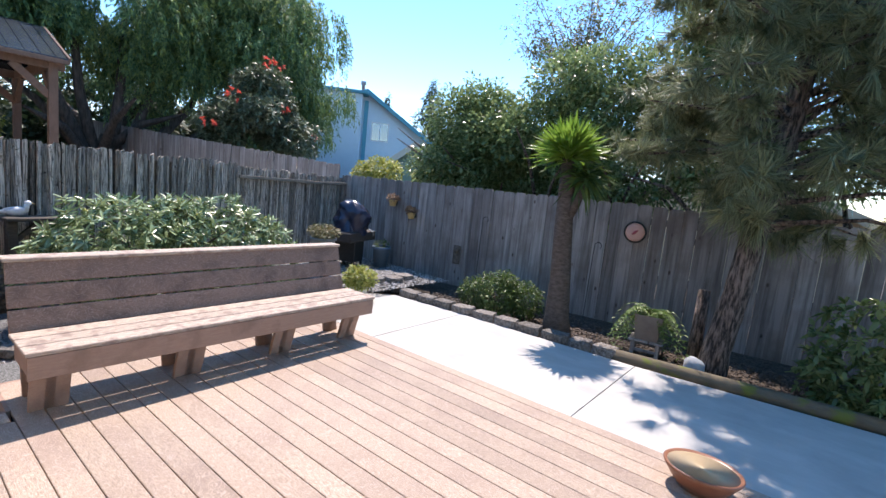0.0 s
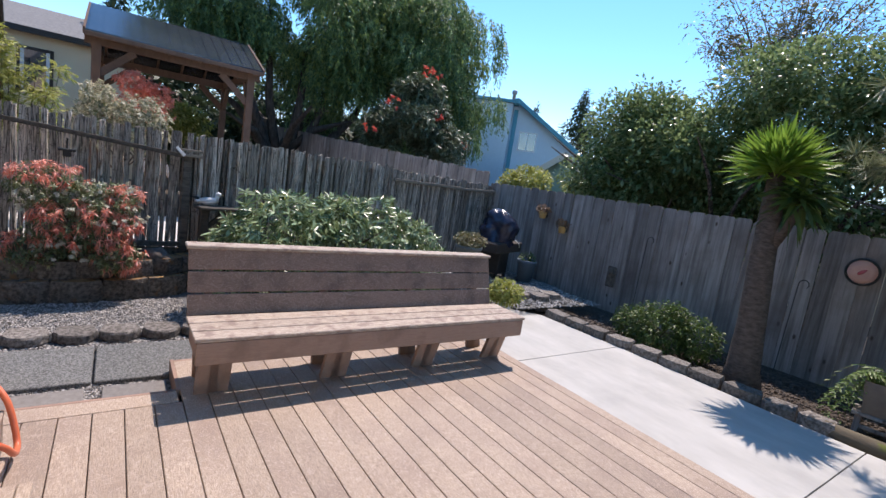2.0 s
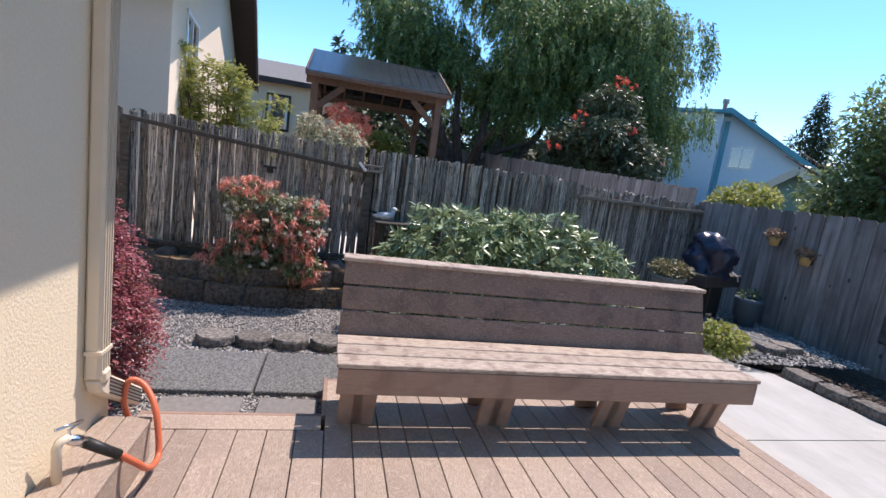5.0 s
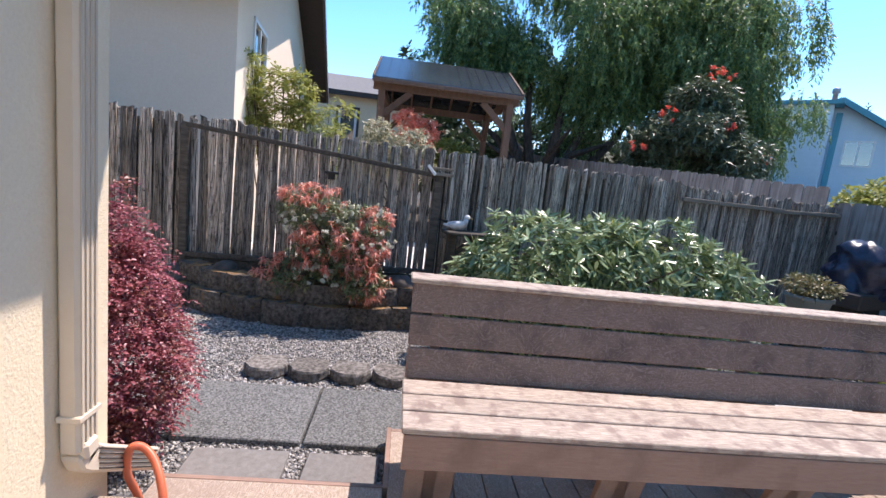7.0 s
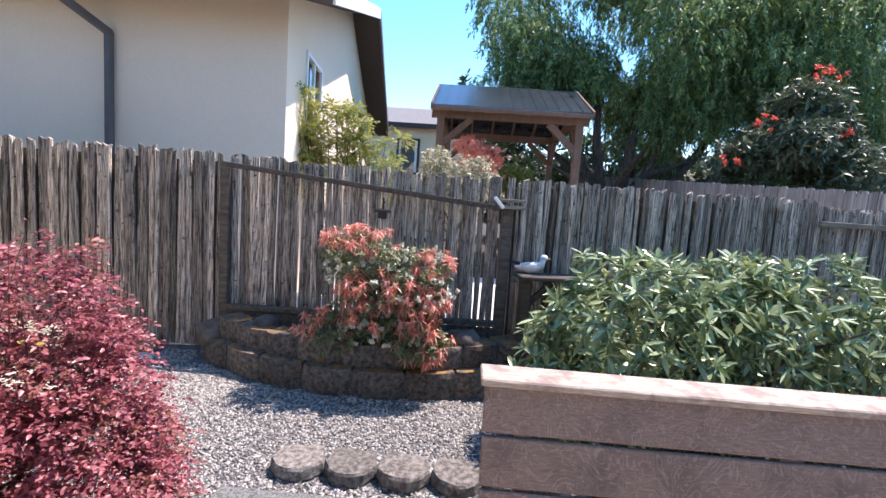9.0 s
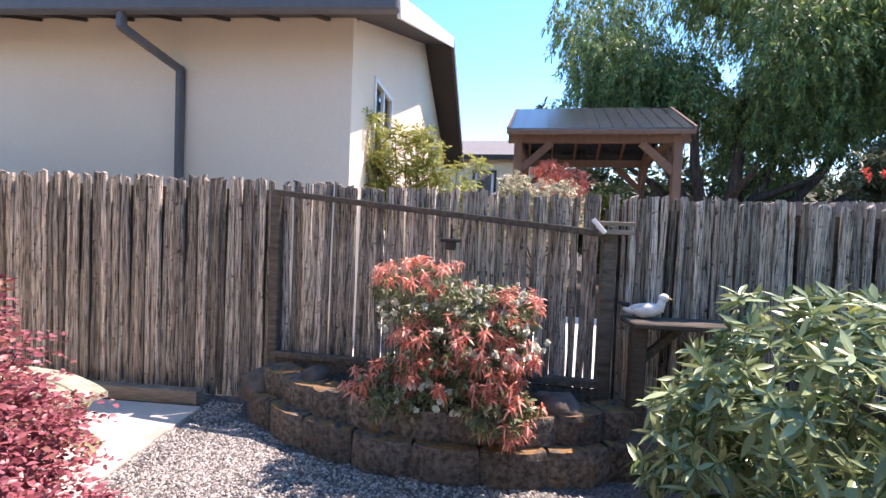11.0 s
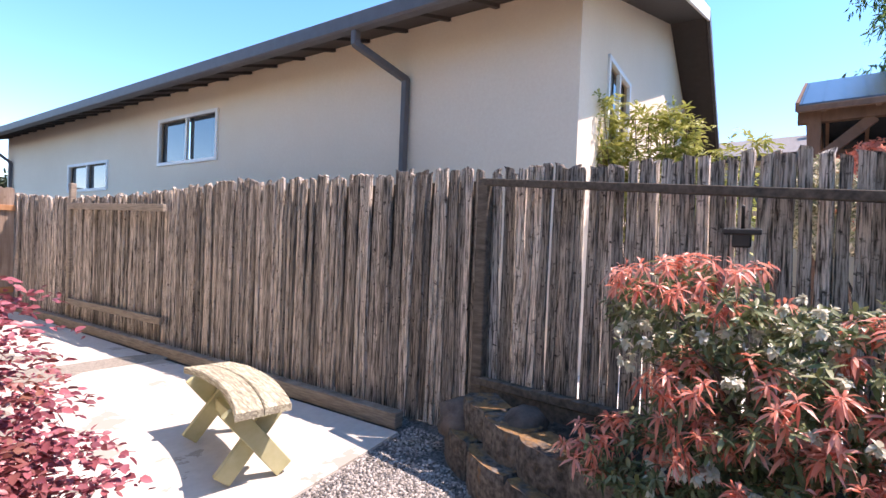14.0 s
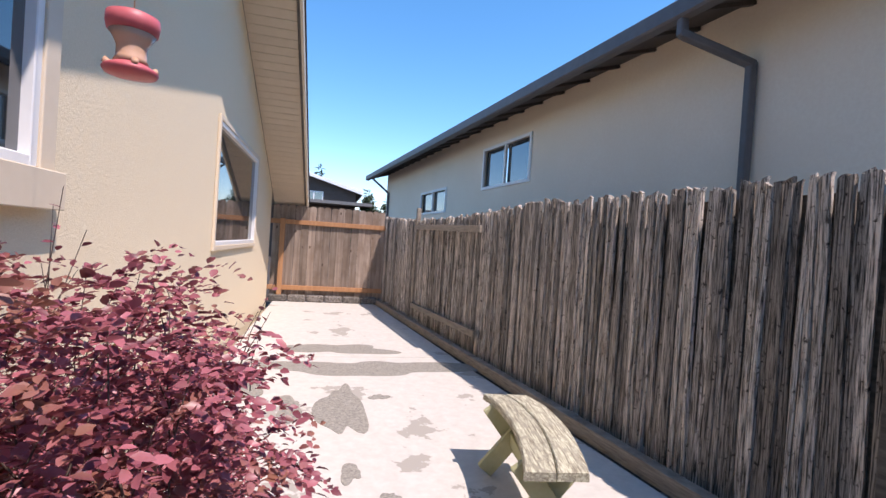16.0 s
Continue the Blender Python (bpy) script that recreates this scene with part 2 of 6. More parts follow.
M["twig"] = surface("twig", (0.07, 0.045, 0.035), (0.13, 0.09, 0.07), 0.9, (1, 1, 1), 20, 0, 0.1)
M["moss"] = surface("moss_timber", (0.10, 0.08, 0.055), (0.17, 0.14, 0.095), 0.95, (0.3, 1, 1), 14, 0.9, 0.1, stain=(0.13, 0.15, 0.03), stain_scale=4, stain_lo=0.5, stain_hi=0.6, dist=0.01)
M["stool"] = surface("lichen_wood", (0.20, 0.17, 0.12), (0.56, 0.53, 0.38), 0.9, (9, 0.6, 9), 12, 0.8, 0.1, stain=(0.30, 0.27, 0.20), stain_scale=30, stain_lo=0.5, stain_hi=0.6, lo=0.4, hi=0.6)
M["stool_leg"] = surface("pale_green_wood", (0.38, 0.37, 0.20), (0.48, 0.46, 0.28), 0.85, (1, 1, 1), 10, 0.4, 0.08)
M["black"] = surface("black_cover", (0.012, 0.014, 0.030), (0.035, 0.04, 0.07), 0.22, (1, 1, 1), 6, 0.6, 0, dist=0.03)
M["blackmetal"] = surface("black_metal", (0.015, 0.015, 0.015), (0.03, 0.028, 0.026), 0.5, (1, 1, 1), 20, 0.1, 0)
M["terracotta"] = surface("glazed_brown", (0.20, 0.085, 0.05), (0.28, 0.125, 0.075), 0.35, (1, 1, 1), 10, 0.1, 0)
M["saucer"] = surface("cream_glaze", (0.62, 0.50, 0.33), (0.68, 0.56, 0.38), 0.4, (1, 1, 1), 10, 0.1, 0)
M["hose"] = surface("orange_hose", (0.60, 0.13, 0.06), (0.68, 0.17, 0.08), 0.4, (1, 1, 1), 10, 0.1, 0)
M["feeder"] = surface("faded_red", (0.52, 0.10, 0.12), (0.60, 0.15, 0.16), 0.45, (1, 1, 1), 10, 0.1, 0)
M["feeder_glass"] = surface("faded_pink", (0.60, 0.33, 0.22), (0.66, 0.42, 0.28), 0.2, (1, 1, 1), 6, 0.0, 0)
M["gull"] = surface("gull_paint", (0.62, 0.62, 0.62), (0.76, 0.76, 0.75), 0.6, (1, 1, 1), 30, 0.2, 0, stain=(0.30, 0.31, 0.33), stain_scale=9, stain_lo=0.5, stain_hi=0.6)
M["yellow"] = surface("yellow_plastic", (0.60, 0.40, 0.16), (0.66, 0.45, 0.2), 0.5, (1, 1, 1), 10, 0, 0)
M["pot"] = surface("pale_pot", (0.55, 0.56, 0.55), (0.63, 0.64, 0.62), 0.5, (1, 1, 1), 10, 0, 0)
M["greypot"] = surface("grey_pot", (0.16, 0.18, 0.18), (0.22, 0.24, 0.24), 0.6, (1, 1, 1), 10, 0, 0)
M["planter_brown"] = surface("planter_brown", (0.15, 0.12, 0.10), (0.20, 0.165, 0.135), 0.7, (1, 1, 1), 14, 0.3, 0)
M["slate_pot"] = surface("slate_pot", (0.07, 0.11, 0.15), (0.09, 0.14, 0.19), 0.5, (1, 1, 1), 10, 0, 0)
M["blue"] = surface("pale_blue_paint", (0.58, 0.70, 0.78), (0.62, 0.74, 0.82), 0.8, (1, 1, 1), 6, 0.1, 0)
M["teal"] = surface("teal_paint", (0.06, 0.28, 0.36), (0.08, 0.32, 0.40), 0.6, (1, 1, 1), 6, 0.1, 0)
M["green"] = surface("sage_paint", (0.20, 0.30, 0.22), (0.23, 0.33, 0.25), 0.8, (1, 1, 1), 6, 0.1, 0)
M["brick"] = surface("brick", (0.36, 0.13, 0.08), (0.45, 0.19, 0.12), 0.9, (1, 1, 1), 20, 0.4, 0.2)
M["granite"] = surface("boulder", (0.06, 0.05, 0.045), (0.17, 0.14, 0.12), 0.95, (1, 1, 1), 9, 1.0, 0.15, dist=0.02)
M["rhodo"] = leafy("rhodo_leaf", (0.055, 0.10, 0.028), (0.42, 0.51, 0.27), None, 0.26, 0.12)
M["lorop"] = leafy("lorop_leaf", (0.14, 0.03, 0.043), (0.53, 0.175, 0.20), (0.32, 0.14, 0.10), 0.38, 0.3, 0.6)
M["pieris_red"] = leafy("pieris_red", (0.66, 0.15, 0.09), (0.88, 0.46, 0.36), None, 0.35, 0.35)
M["pieris_green"] = leafy("pieris_green", (0.08, 0.12, 0.04), (0.26, 0.28, 0.15), None, 0.4, 0.2)
M["cream_flower"] = leafy("cream_flower", (0.62, 0.60, 0.46), (0.72, 0.70, 0.58), None, 0.6, 0.3)
M["willow"] = leafy("willow_leaf", (0.055, 0.12, 0.05), (0.20, 0.31, 0.13), (0.30, 0.38, 0.10), 0.5, 0.4, 0.60)
M["laurel"] = leafy("laurel_leaf", (0.085, 0.145, 0.05), (0.30, 0.38, 0.17), None, 0.22, 0.42)
M["pine"] = leafy("pine_needle", (0.09, 0.115, 0.055), (0.32, 0.35, 0.19), None, 0.45, 0.3)
M["yucca"] = leafy("yucca_leaf", (0.13, 0.24, 0.03), (0.24, 0.38, 0.06), None, 0.4, 0.4)
M["limeleaf"] = leafy("lime_leaf", (0.22, 0.25, 0.045), (0.46, 0.46, 0.15), None, 0.5, 0.4)
M["shrub"] = leafy("shrub_leaf", (0.04, 0.08, 0.02), (0.11, 0.17, 0.04), None, 0.5, 0.3)
M["fern"] = leafy("fern_leaf", (0.06, 0.12, 0.03), (0.17, 0.25, 0.07), None, 0.5, 0.35)
M["grey_leaf"] = leafy("grey_green_leaf", (0.05, 0.075, 0.035), (0.20, 0.24, 0.15), None, 0.4, 0.2)
M["scarlet"] = leafy("scarlet_bloom", (0.60, 0.05, 0.04), (0.80, 0.16, 0.10), None, 0.5, 0.4)
M["yellowed"] = leafy("yellowed_leaf", (0.45, 0.32, 0.06), (0.60, 0.42, 0.12), None, 0.5, 0.4)
M["coral"] = leafy("coral_leaf", (0.80, 0.24, 0.16), (0.90, 0.46, 0.36), None, 0.5, 0.5)
M["rose"] = leafy("rose_leaf", (0.14, 0.17, 0.07), (0.78, 0.70, 0.54), None, 0.5, 0.3)
M["farleaf"] = leafy("far_leaf", (0.03, 0.055, 0.025), (0.07, 0.10, 0.05), None, 0.6, 0.2)

M["chrome"] = surface("chrome", (0.6, 0.6, 0.62), (0.7, 0.7, 0.72), 0.25, (1, 1, 1), 8, 0, 0, metal=1.0)
M["greymetal"] = surface("grey_metal", (0.25, 0.27, 0.3), (0.35, 0.37, 0.4), 0.4, (1, 1, 1), 8, 0, 0, metal=0.6)
M["gull_white"] = surface("gull_white", (0.70, 0.70, 0.69), (0.78, 0.78, 0.77), 0.6, (1, 1, 1), 20, 0.1, 0)
# Old wood of rails and posts, darkened further to stand for shaded fence gaps.
M["rail_and_gap_dark"] = surface("old_wood_and_gap_shade", (0.045, 0.038, 0.031), (0.15, 0.125, 0.10), 0.95, (1, 0.2, 1), 30, 0.8, 0.2)
M["plaque"] = surface("plaque_clay", (0.62, 0.36, 0.30), (0.68, 0.42, 0.35), 0.7, (1, 1, 1), 20, 0.2, 0)
M["palestone"] = surface("pale_stone", (0.30, 0.32, 0.33), (0.42, 0.44, 0.45), 0.9, (1, 1, 1), 9, 0.8, 0.1, dist=0.01)
M["brown_siding"] = surface("brown_siding", (0.06, 0.045, 0.04), (0.09, 0.07, 0.062), 0.8, (1, 1, 6), 4, 0.2, 0)
M["soil_chip"] = surface("bark_chip", (0.05, 0.038, 0.03), (0.14, 0.11, 0.09), 0.95, (1, 1, 1), 30, 0, 0.5, island=True)
M["dry"] = leafy("dry_leaf", (0.22, 0.12, 0.07), (0.30, 0.20, 0.12), None, 0.6, 0.2)
M["dry_green"] = leafy("bronze_leaf", (0.12, 0.14, 0.05), (0.28, 0.22, 0.12), None, 0.5, 0.2)


# ---- mesh helpers ----
def mesh_of(name, verts, faces, material, smooth=False):
    me = bpy.data.meshes.new(name)
    me.from_pydata([tuple(v) for v in verts], [], [tuple(f) for f in faces])
    for m in (material if isinstance(material, (list, tuple)) else [material]):
        me.materials.append(m)
    if smooth:
        me.polygons.foreach_set("use_smooth", [True] * len(me.polygons))
    me.update()
    return me


def quads(name, v, f, material, smooth=False):
    """A mesh from numpy arrays: v (n, 3), f (m, 4)."""
    me = bpy.data.meshes.new(name)
    me.vertices.add(len(v))
    me.vertices.foreach_set("co", np.asarray(v, dtype=np.float32).ravel())
    k = f.shape[1]
    me.loops.add(len(f) * k)
    me.loops.foreach_set("vertex_index", np.asarray(f, dtype=np.int32).ravel())
    me.polygons.add(len(f))
    me.polygons.foreach_set("loop_start", np.arange(0, len(f) * k, k, dtype=np.int32))
    me.materials.append(material)
    if smooth:
        me.polygons.foreach_set("use_smooth", np.ones(len(f), dtype=bool))
    me.update(calc_edges=True)
    return me


def put(name, me, parent=None, m=None, label=""):
    ob = new(name, me)
    if parent:
        ob.parent = parent
    if m is not None:
        ob.matrix_basis = m
    if label:
        ob["label"] = label
    return ob


def thing(name, loc=(0, 0, 0), label="", category="", group="", rz=0.0, kind=""):
    e = new(name)
    e.empty_display_size = 0.1
    e.matrix_basis = pose(*loc, 0, 0, rz)
    return tagged(e, label, category, group, kind)


def box(name, lo, hi, material, parent=None, bevel=0.004, label="", m=None):
    """A box with bevelled edges between two corners."""
    bm = bmesh.new()
    bmesh.ops.create_cube(bm, size=1)
    s = [hi[i] - lo[i] for i in range(3)]
    c = [(hi[i] + lo[i]) / 2 for i in range(3)]
    bmesh.ops.scale(bm, vec=s, verts=bm.verts)
    bmesh.ops.translate(bm, vec=c, verts=bm.verts)
    if bevel:
        bmesh.ops.bevel(bm, geom=bm.edges[:], offset=min(bevel, min(s) * 0.45), segments=1, affect="EDGES")
    return part(name, bm, material, parent, label, m)


def part(name, bm, material, parent=None, label="", m=None, smooth=False):
    me = bpy.data.meshes.new(name)
    bm.to_mesh(me)
    bm.free()
    me.materials.append(material)
    if smooth:
        for p in me.polygons:
            p.use_smooth = True
    return put(name, me, parent, m, label)


def beam(name, a, b, w, h, material, parent=None, label="", bevel=0.004, over=0):
    """A timber from a to b, w across and h high."""
    a, b = Vector(a), Vector(b)
    d = b - a
    x = d.normalized()
    up = Vector((0, 0, 1)) if abs(x.z) < 0.95 else Vector((0, 1, 0))
    y = up.cross(x).normalized()
    z = x.cross(y)
    m = Matrix((x, y, z)).transposed().to_4x4()
    m.translation = a
    return box(name, (-over, -w / 2, -h / 2), (d.length + over, w / 2, h / 2), material, parent, bevel, label, m)


def tube_mesh(name, pts, radii, material, n=10, cap=True):
    """A round limb along points."""
    pts = [Vector(p) for p in pts]
    verts, faces = [], []
    prev = None
    for i, p in enumerate(pts):
        d = (pts[min(i + 1, len(pts) - 1)] - pts[max(i - 1, 0)]).normalized()
        if prev is None:
            prev = d.orthogonal().normalized()
        u = (prev - d * prev.dot(d)).normalized()
        prev = u
        w = d.cross(u)
        r = radii[i] if isinstance(radii, (list, tuple)) else radii
        for k in range(n):
            t = 2 * math.pi * k / n
            verts.append(p + (u * math.cos(t) + w * math.sin(t)) * r)
    for i in range(len(pts) - 1):
        for k in range(n):
            faces.append((i * n + k, i * n + (k + 1) % n, (i + 1) * n + (k + 1) % n, (i + 1) * n + k))
    if cap:
        faces.append(tuple(range(n))[::-1])
        faces.append(tuple((len(pts) - 1) * n + k for k in range(n)))
    return mesh_of(name, verts, faces, material, True)


def tube(name, pts, radii, material, parent=None, label="", n=10):
    return put(name, tube_mesh(name, pts, radii, material, n), parent, None, label)


def lathe(name, profile, material, parent=None, label="", n=24, squash=1.0, m=None):
    """A turned body: (radius, height) pairs."""
    verts, faces = [], []
    for r, z in profile:
        for k in range(n):
            t = 2 * math.pi * k / n
            verts.append((r * math.cos(t), r * math.sin(t) * squash, z))
    for i in range(len(profile) - 1):
        for k in range(n):
            faces.append((i * n + k, i * n + (k + 1) % n, (i + 1) * n + (k + 1) % n, (i + 1) * n + k))
    faces.append(tuple(range(n))[::-1])
    faces.append(tuple((len(profile) - 1) * n + k for k in range(n)))
    return put(name, mesh_of(name, verts, faces, material, True), parent, m, label)


def poly_slab(name, outline, z0, z1, material, parent=None, label=""):
    """A flat body over an outline in plan."""
    n = len(outline)
    verts = [(x, y, z0) for x, y in outline] + [(x, y, z1) for x, y in outline]
    faces = [tuple(range(n))[::-1], tuple(range(n, 2 * n))] + [(i, (i + 1) % n, n + (i + 1) % n, n + i) for i in range(n)]
    return put(name, mesh_of(name, verts, faces, material), parent, None, label)


def rock_mesh(name, r, material, seed, squash=(1, 1, 0.6), sub=2):
    bm = bmesh.new()
    bmesh.ops.create_icosphere(bm, subdivisions=sub, radius=1)
    for v in bm.verts:
        k = 1 + 0.35 * noise.noise(v.co * 1.3 + Vector((seed * 7.1, 0, 0))) + 0.12 * noise.noise(v.co * 4 + Vector((0, seed * 3, 0)))
        v.co = Vector((v.co.x * squash[0], v.co.y * squash[1], v.co.z * squash[2])) * k * r
    me = bpy.data.meshes.new(name)
    bm.to_mesh(me)
    bm.free()
    me.materials.append(material)
    for p in me.polygons:
        p.use_smooth = True
    return me


LEAF = {
    "blade": ([0, 0.25, 0.6, 1.0], [0.15, 0.9, 1.0, 0.0]),
    "needle": ([0, 1.0], [1.0, 0.3]),
    "leaf": ([0, 0.42, 1.0], [0.12, 1.0, 0.08]),
    "card": ([0, 0.45, 1.0], [0.15, 1.0, 0.15]),
    "oval": ([0, 0.3, 0.7, 1.0], [0.1, 1.0, 0.85, 0.05]),
}


def leaves(name, pos, way, length, width, material, shape="oval", droop=0.2, fold=0.25):
    """Many leaves in one mesh: pos and way (n, 3), length (n,), width (n,)."""
    n = len(pos)
    way = way / np.linalg.norm(way, axis=1, keepdims=True)
    ref = nrng.normal(size=(n, 3))
    ref[:, 2] += 0.0
    side = np.cross(way, ref)
    side /= np.linalg.norm(side, axis=1, keepdims=True) + 1e-9
    # leaves tend to face upwards
    flat = np.cross(way, np.array([[0, 0, 1.0]]))
    flat /= np.linalg.norm(flat, axis=1, keepdims=True) + 1e-9
    side = side * 0.55 + flat * 0.8
    side /= np.linalg.norm(side, axis=1, keepdims=True) + 1e-9
    up = np.cross(side, way)
    ts, ws = LEAF[shape]
    rows = []
    for t, w in zip(ts, ws):
        c = pos + way * (length * t)[:, None]
        c = c - np.array([[0, 0, 1.0]]) * (droop * length * t * t)[:, None]
        half = side * (width * 0.5 * w)[:, None]
        lift = up * (fold * width * 0.5 * w)[:, None]
        rows.append(c - half + lift)
        if shape not in ("needle", "card"):
            rows.append(c)
        rows.append(c + half + lift)
    k = len(rows)
    v = np.stack(rows, axis=1).reshape(-1, 3)
    base = (np.arange(n) * k)[:, None]
    per = 2 if shape in ("needle", "card") else 3
    fs = []
    for i in range(len(ts) - 1):
        for j in range(per - 1):
            a = i * per + j
            fs.append(np.concatenate([base + a, base + a + 1, base + a + per + 1, base + a + per], axis=1))
    f = np.stack(fs, axis=1).reshape(-1, 4)
    return quads(name, v, f, material, False)


def shell(n, c, r, inner=0.55, low=-1.0):
    """n points near the skin of an ellipsoid, with the outward way; uneven by clumps."""
    d = nrng.normal(size=(int(n * 1.6) + 8, 3))
    d /= np.linalg.norm(d, axis=1, keepdims=True)
    d = d[d[:, 2] > low][:n]
    rad = inner + (1 - inner) * nrng.random(len(d)) ** 0.5
    wob = 1 + 0.13 * np.sin(d[:, 0] * 7 + c[0]) * np.cos(d[:, 1] * 6 + c[1]) + 0.08 * np.sin(d[:, 2] * 11 + d[:, 0] * 5)
    p = np.array(c) + d * np.array(r) * (rad * wob)[:, None]
    return p, d


def blob_leaves(blobs, n, jitter=0.5):
    """Points and ways over several ellipsoids, shared out by their size."""
    area = np.array([(b[1][0] * b[1][1] * b[1][2]) ** 0.667 for b in blobs])
    ps, ds = [], []
    for b, a in zip(blobs, area / area.sum()):
        p, d = shell(max(4, int(n * a)), b[0], b[1], b[2] if len(b) > 2 else 0.55)
        ps.append(p)
        ds.append(d)
    p, d = np.concatenate(ps), np.concatenate(ds)
    d = d + nrng.normal(size=d.shape) * jitter
    return p, d

# ---- ground, deck and paving ----
def ground():
    bm = bmesh.new()
    # one sheet to the horizon, finer near the yard
    xs = [-900, -300, -100, -40, -20] + [-12 + i * 1.0 for i in range(21)] + [20, 60, 300, 900]
    ys = [-900, -300, -100, -40, -20] + [-12 + i * 1.0 for i in range(23)] + [20, 60, 300, 900]
    grid = [[bm.verts.new((x, y, ground_z(x, y))) for y in ys] for x in xs]
    for i in range(len(xs) - 1):
        for j in range(len(ys) - 1):
            bm.faces.new((grid[i][j], grid[i + 1][j], grid[i + 1][j + 1], grid[i][j + 1]))
    return tagged(part("ground", bm, M["soil"]), "dark soil ground sheet under the yard", "ground", kind="structure")


def ground_z(x, y):
    return -0.30


ground()
GZ = -0.12


def sheet(name, outline, z0, z1, material, label, category="paving"):
    return tagged(poly_slab(name, outline, z0, z1, material), label, category, kind="structure")


sheet("gravel_bed", [(-7.4, -1.6), (-3.2, -1.0), (-3.1, 0.9), (-3.4, 1.7), (-3.85, 4.6), (-5.0, 5.15), (-7.4, 4.97)], -0.29, GZ, M["gravel"], "grey gravel ground between deck and stake fence", "gravel")
# Mostly unseen ground, made paler than the slabs to bounce light onto neighbour_house.
sheet("neighbour_walk", [(-11.5, -20), (-6.2, -20), (-5.6, -9.2), (-6.75, -0.6), (-6.62, 2.1), (-7.1, 5.0), (-7.5, 7.3), (-12, 7.0)], -0.29, -0.14, M["pale_concrete"], "pale concrete ground behind the stake fence")
sheet("planting_bed", [(-7.4, 5.0), (-5.0, 5.2), (-4.96, 5.5), (-4.36, 6.02), (-1.04, 6.11), (1.2, 6.32), (6, 7.02), (6, 8.6), (-7.4, 7.5)], -0.29, -0.10, M["soil"], "dark soil and bark bed along the board fence", "soil")

SF0, SF1, SF2, SF3, SF4 = (-5.36, -9.15), (-6.55, -0.52), (-6.42, 2.02), (-6.90, 4.94), (-7.36, 7.42)
# side yard slab, in two pours
sl = -0.10
jy = -4.48
sheet("side_slab", [(-6.22, -0.93), (-3.3, -0.30), (-3.22, jy + 0.03), (-5.74, jy - 0.0)], -0.29, sl, M["concrete"], "pale worn concrete side yard slab with old patches")
sheet("side_slab", [(-5.75, jy - 0.012), (-3.22, jy + 0.018), (-3.22, -9.0), (-5.2, -9.0)], -0.29, sl, M["concrete"], "pale worn concrete side yard slab with old patches")


def worn_patch(cx, cy, rx, ry, seed, z):
    """A patch where the slab's skin has worn off: a crisp wandering outline."""
    r = random.Random(seed)
    ph = [r.uniform(0, 6.3) for _ in range(6)]
    out = []
    for i in range(44):
        a = math.tau * i / 44
        k = 1 + sum(0.34 / (q + 1.3) * math.sin((q + 2) * a + ph[q]) for q in range(6))
        out.append((cx + rx * k * math.cos(a), cy + ry * k * math.sin(a)))
    tagged(poly_slab("worn_patch", out, sl - 0.01, sl + z, M["worn"]), "worn darker patch of bare aggregate in the concrete slab", "paving", kind="structure")


for k, (cx, cy, rx, ry) in enumerate(((-4.75, -4.02, 0.88, 0.33), (-4.40, -2.85, 0.15, 0.62), (-4.00, -2.85, 0.10, 0.26), (-4.42, -1.80, 0.07, 0.09), (-4.40, -4.86, 0.55, 0.27), (-4.72, -3.1, 0.07, 0.07), (-4.62, -1.5, 0.05, 0.06), (-3.6, -3.4, 0.16, 0.25))):
    worn_patch(cx, cy, rx, ry, k + 3, 0.0015 + 0.0006 * k)
# concrete strip beside the deck
sheet("strip_slab", [(-4.95, 4.56), (-3.22, 4.51), (-3.22, 6.06), (-4.35, 6.0), (-4.95, 5.4)], -0.29, -0.012, M["strip"], "pale concrete walk beside the deck")
sheet("strip_slab", [(-3.21, 4.51), (-1.05, 4.51), (-1.05, 6.10), (-3.21, 6.06)], -0.29, -0.012, M["strip"], "pale concrete walk beside the deck")
sheet("strip_slab", [(-1.04, 4.51), (6, 4.51), (6, 7.0), (1.2, 6.3), (-1.04, 6.10)], -0.29, -0.012, M["strip"], "pale concrete walk beside the deck")

# deck: boards run along x, with a trim board at the west end
deck = thing("deck", (0, 0, 0), "reddish brown composite deck of long grooved boards", "deck", kind="structure")
PITCH = 0.1465
y = 4.538
i = 0
deck_boards = []
while y - PITCH > 0.80:
    west = -3.88 if y - PITCH > 1.74 else -3.27
    deck_boards.append((west, y - PITCH + 0.0025, min(y - 0.0025, 4.493)))
    y -= PITCH
for w, a, b in deck_boards:
    box("deck_board", (w, a, -0.026), (5.2, b, 0), M["deck"], deck, 0.003)
box("deck_trim", (-3.42, 0.80, -0.026), (-3.276, 1.735, 0.0), M["deck"], deck, 0.003)
box("deck_fascia", (-3.45, 0.80, -0.24), (-3.424, 1.76, -0.002), M["bench_face"], deck, 0.002)
box("deck_fascia", (-3.91, 1.735, -0.24), (-3.42, 1.757, 0.004), M["bench_face"], deck, 0.002)
box("deck_fascia", (-3.91, 1.76, -0.24), (-3.884, 4.5, -0.002), M["bench_face"], deck, 0.002)
box("deck_frame", (-3.26, 0.80, -0.26), (5.2, 4.49, -0.05), M["brown_trim"], deck, 0)
box("deck_frame", (-3.87, 1.78, -0.26), (-3.27, 4.49, -0.05), M["brown_trim"], deck, 0)


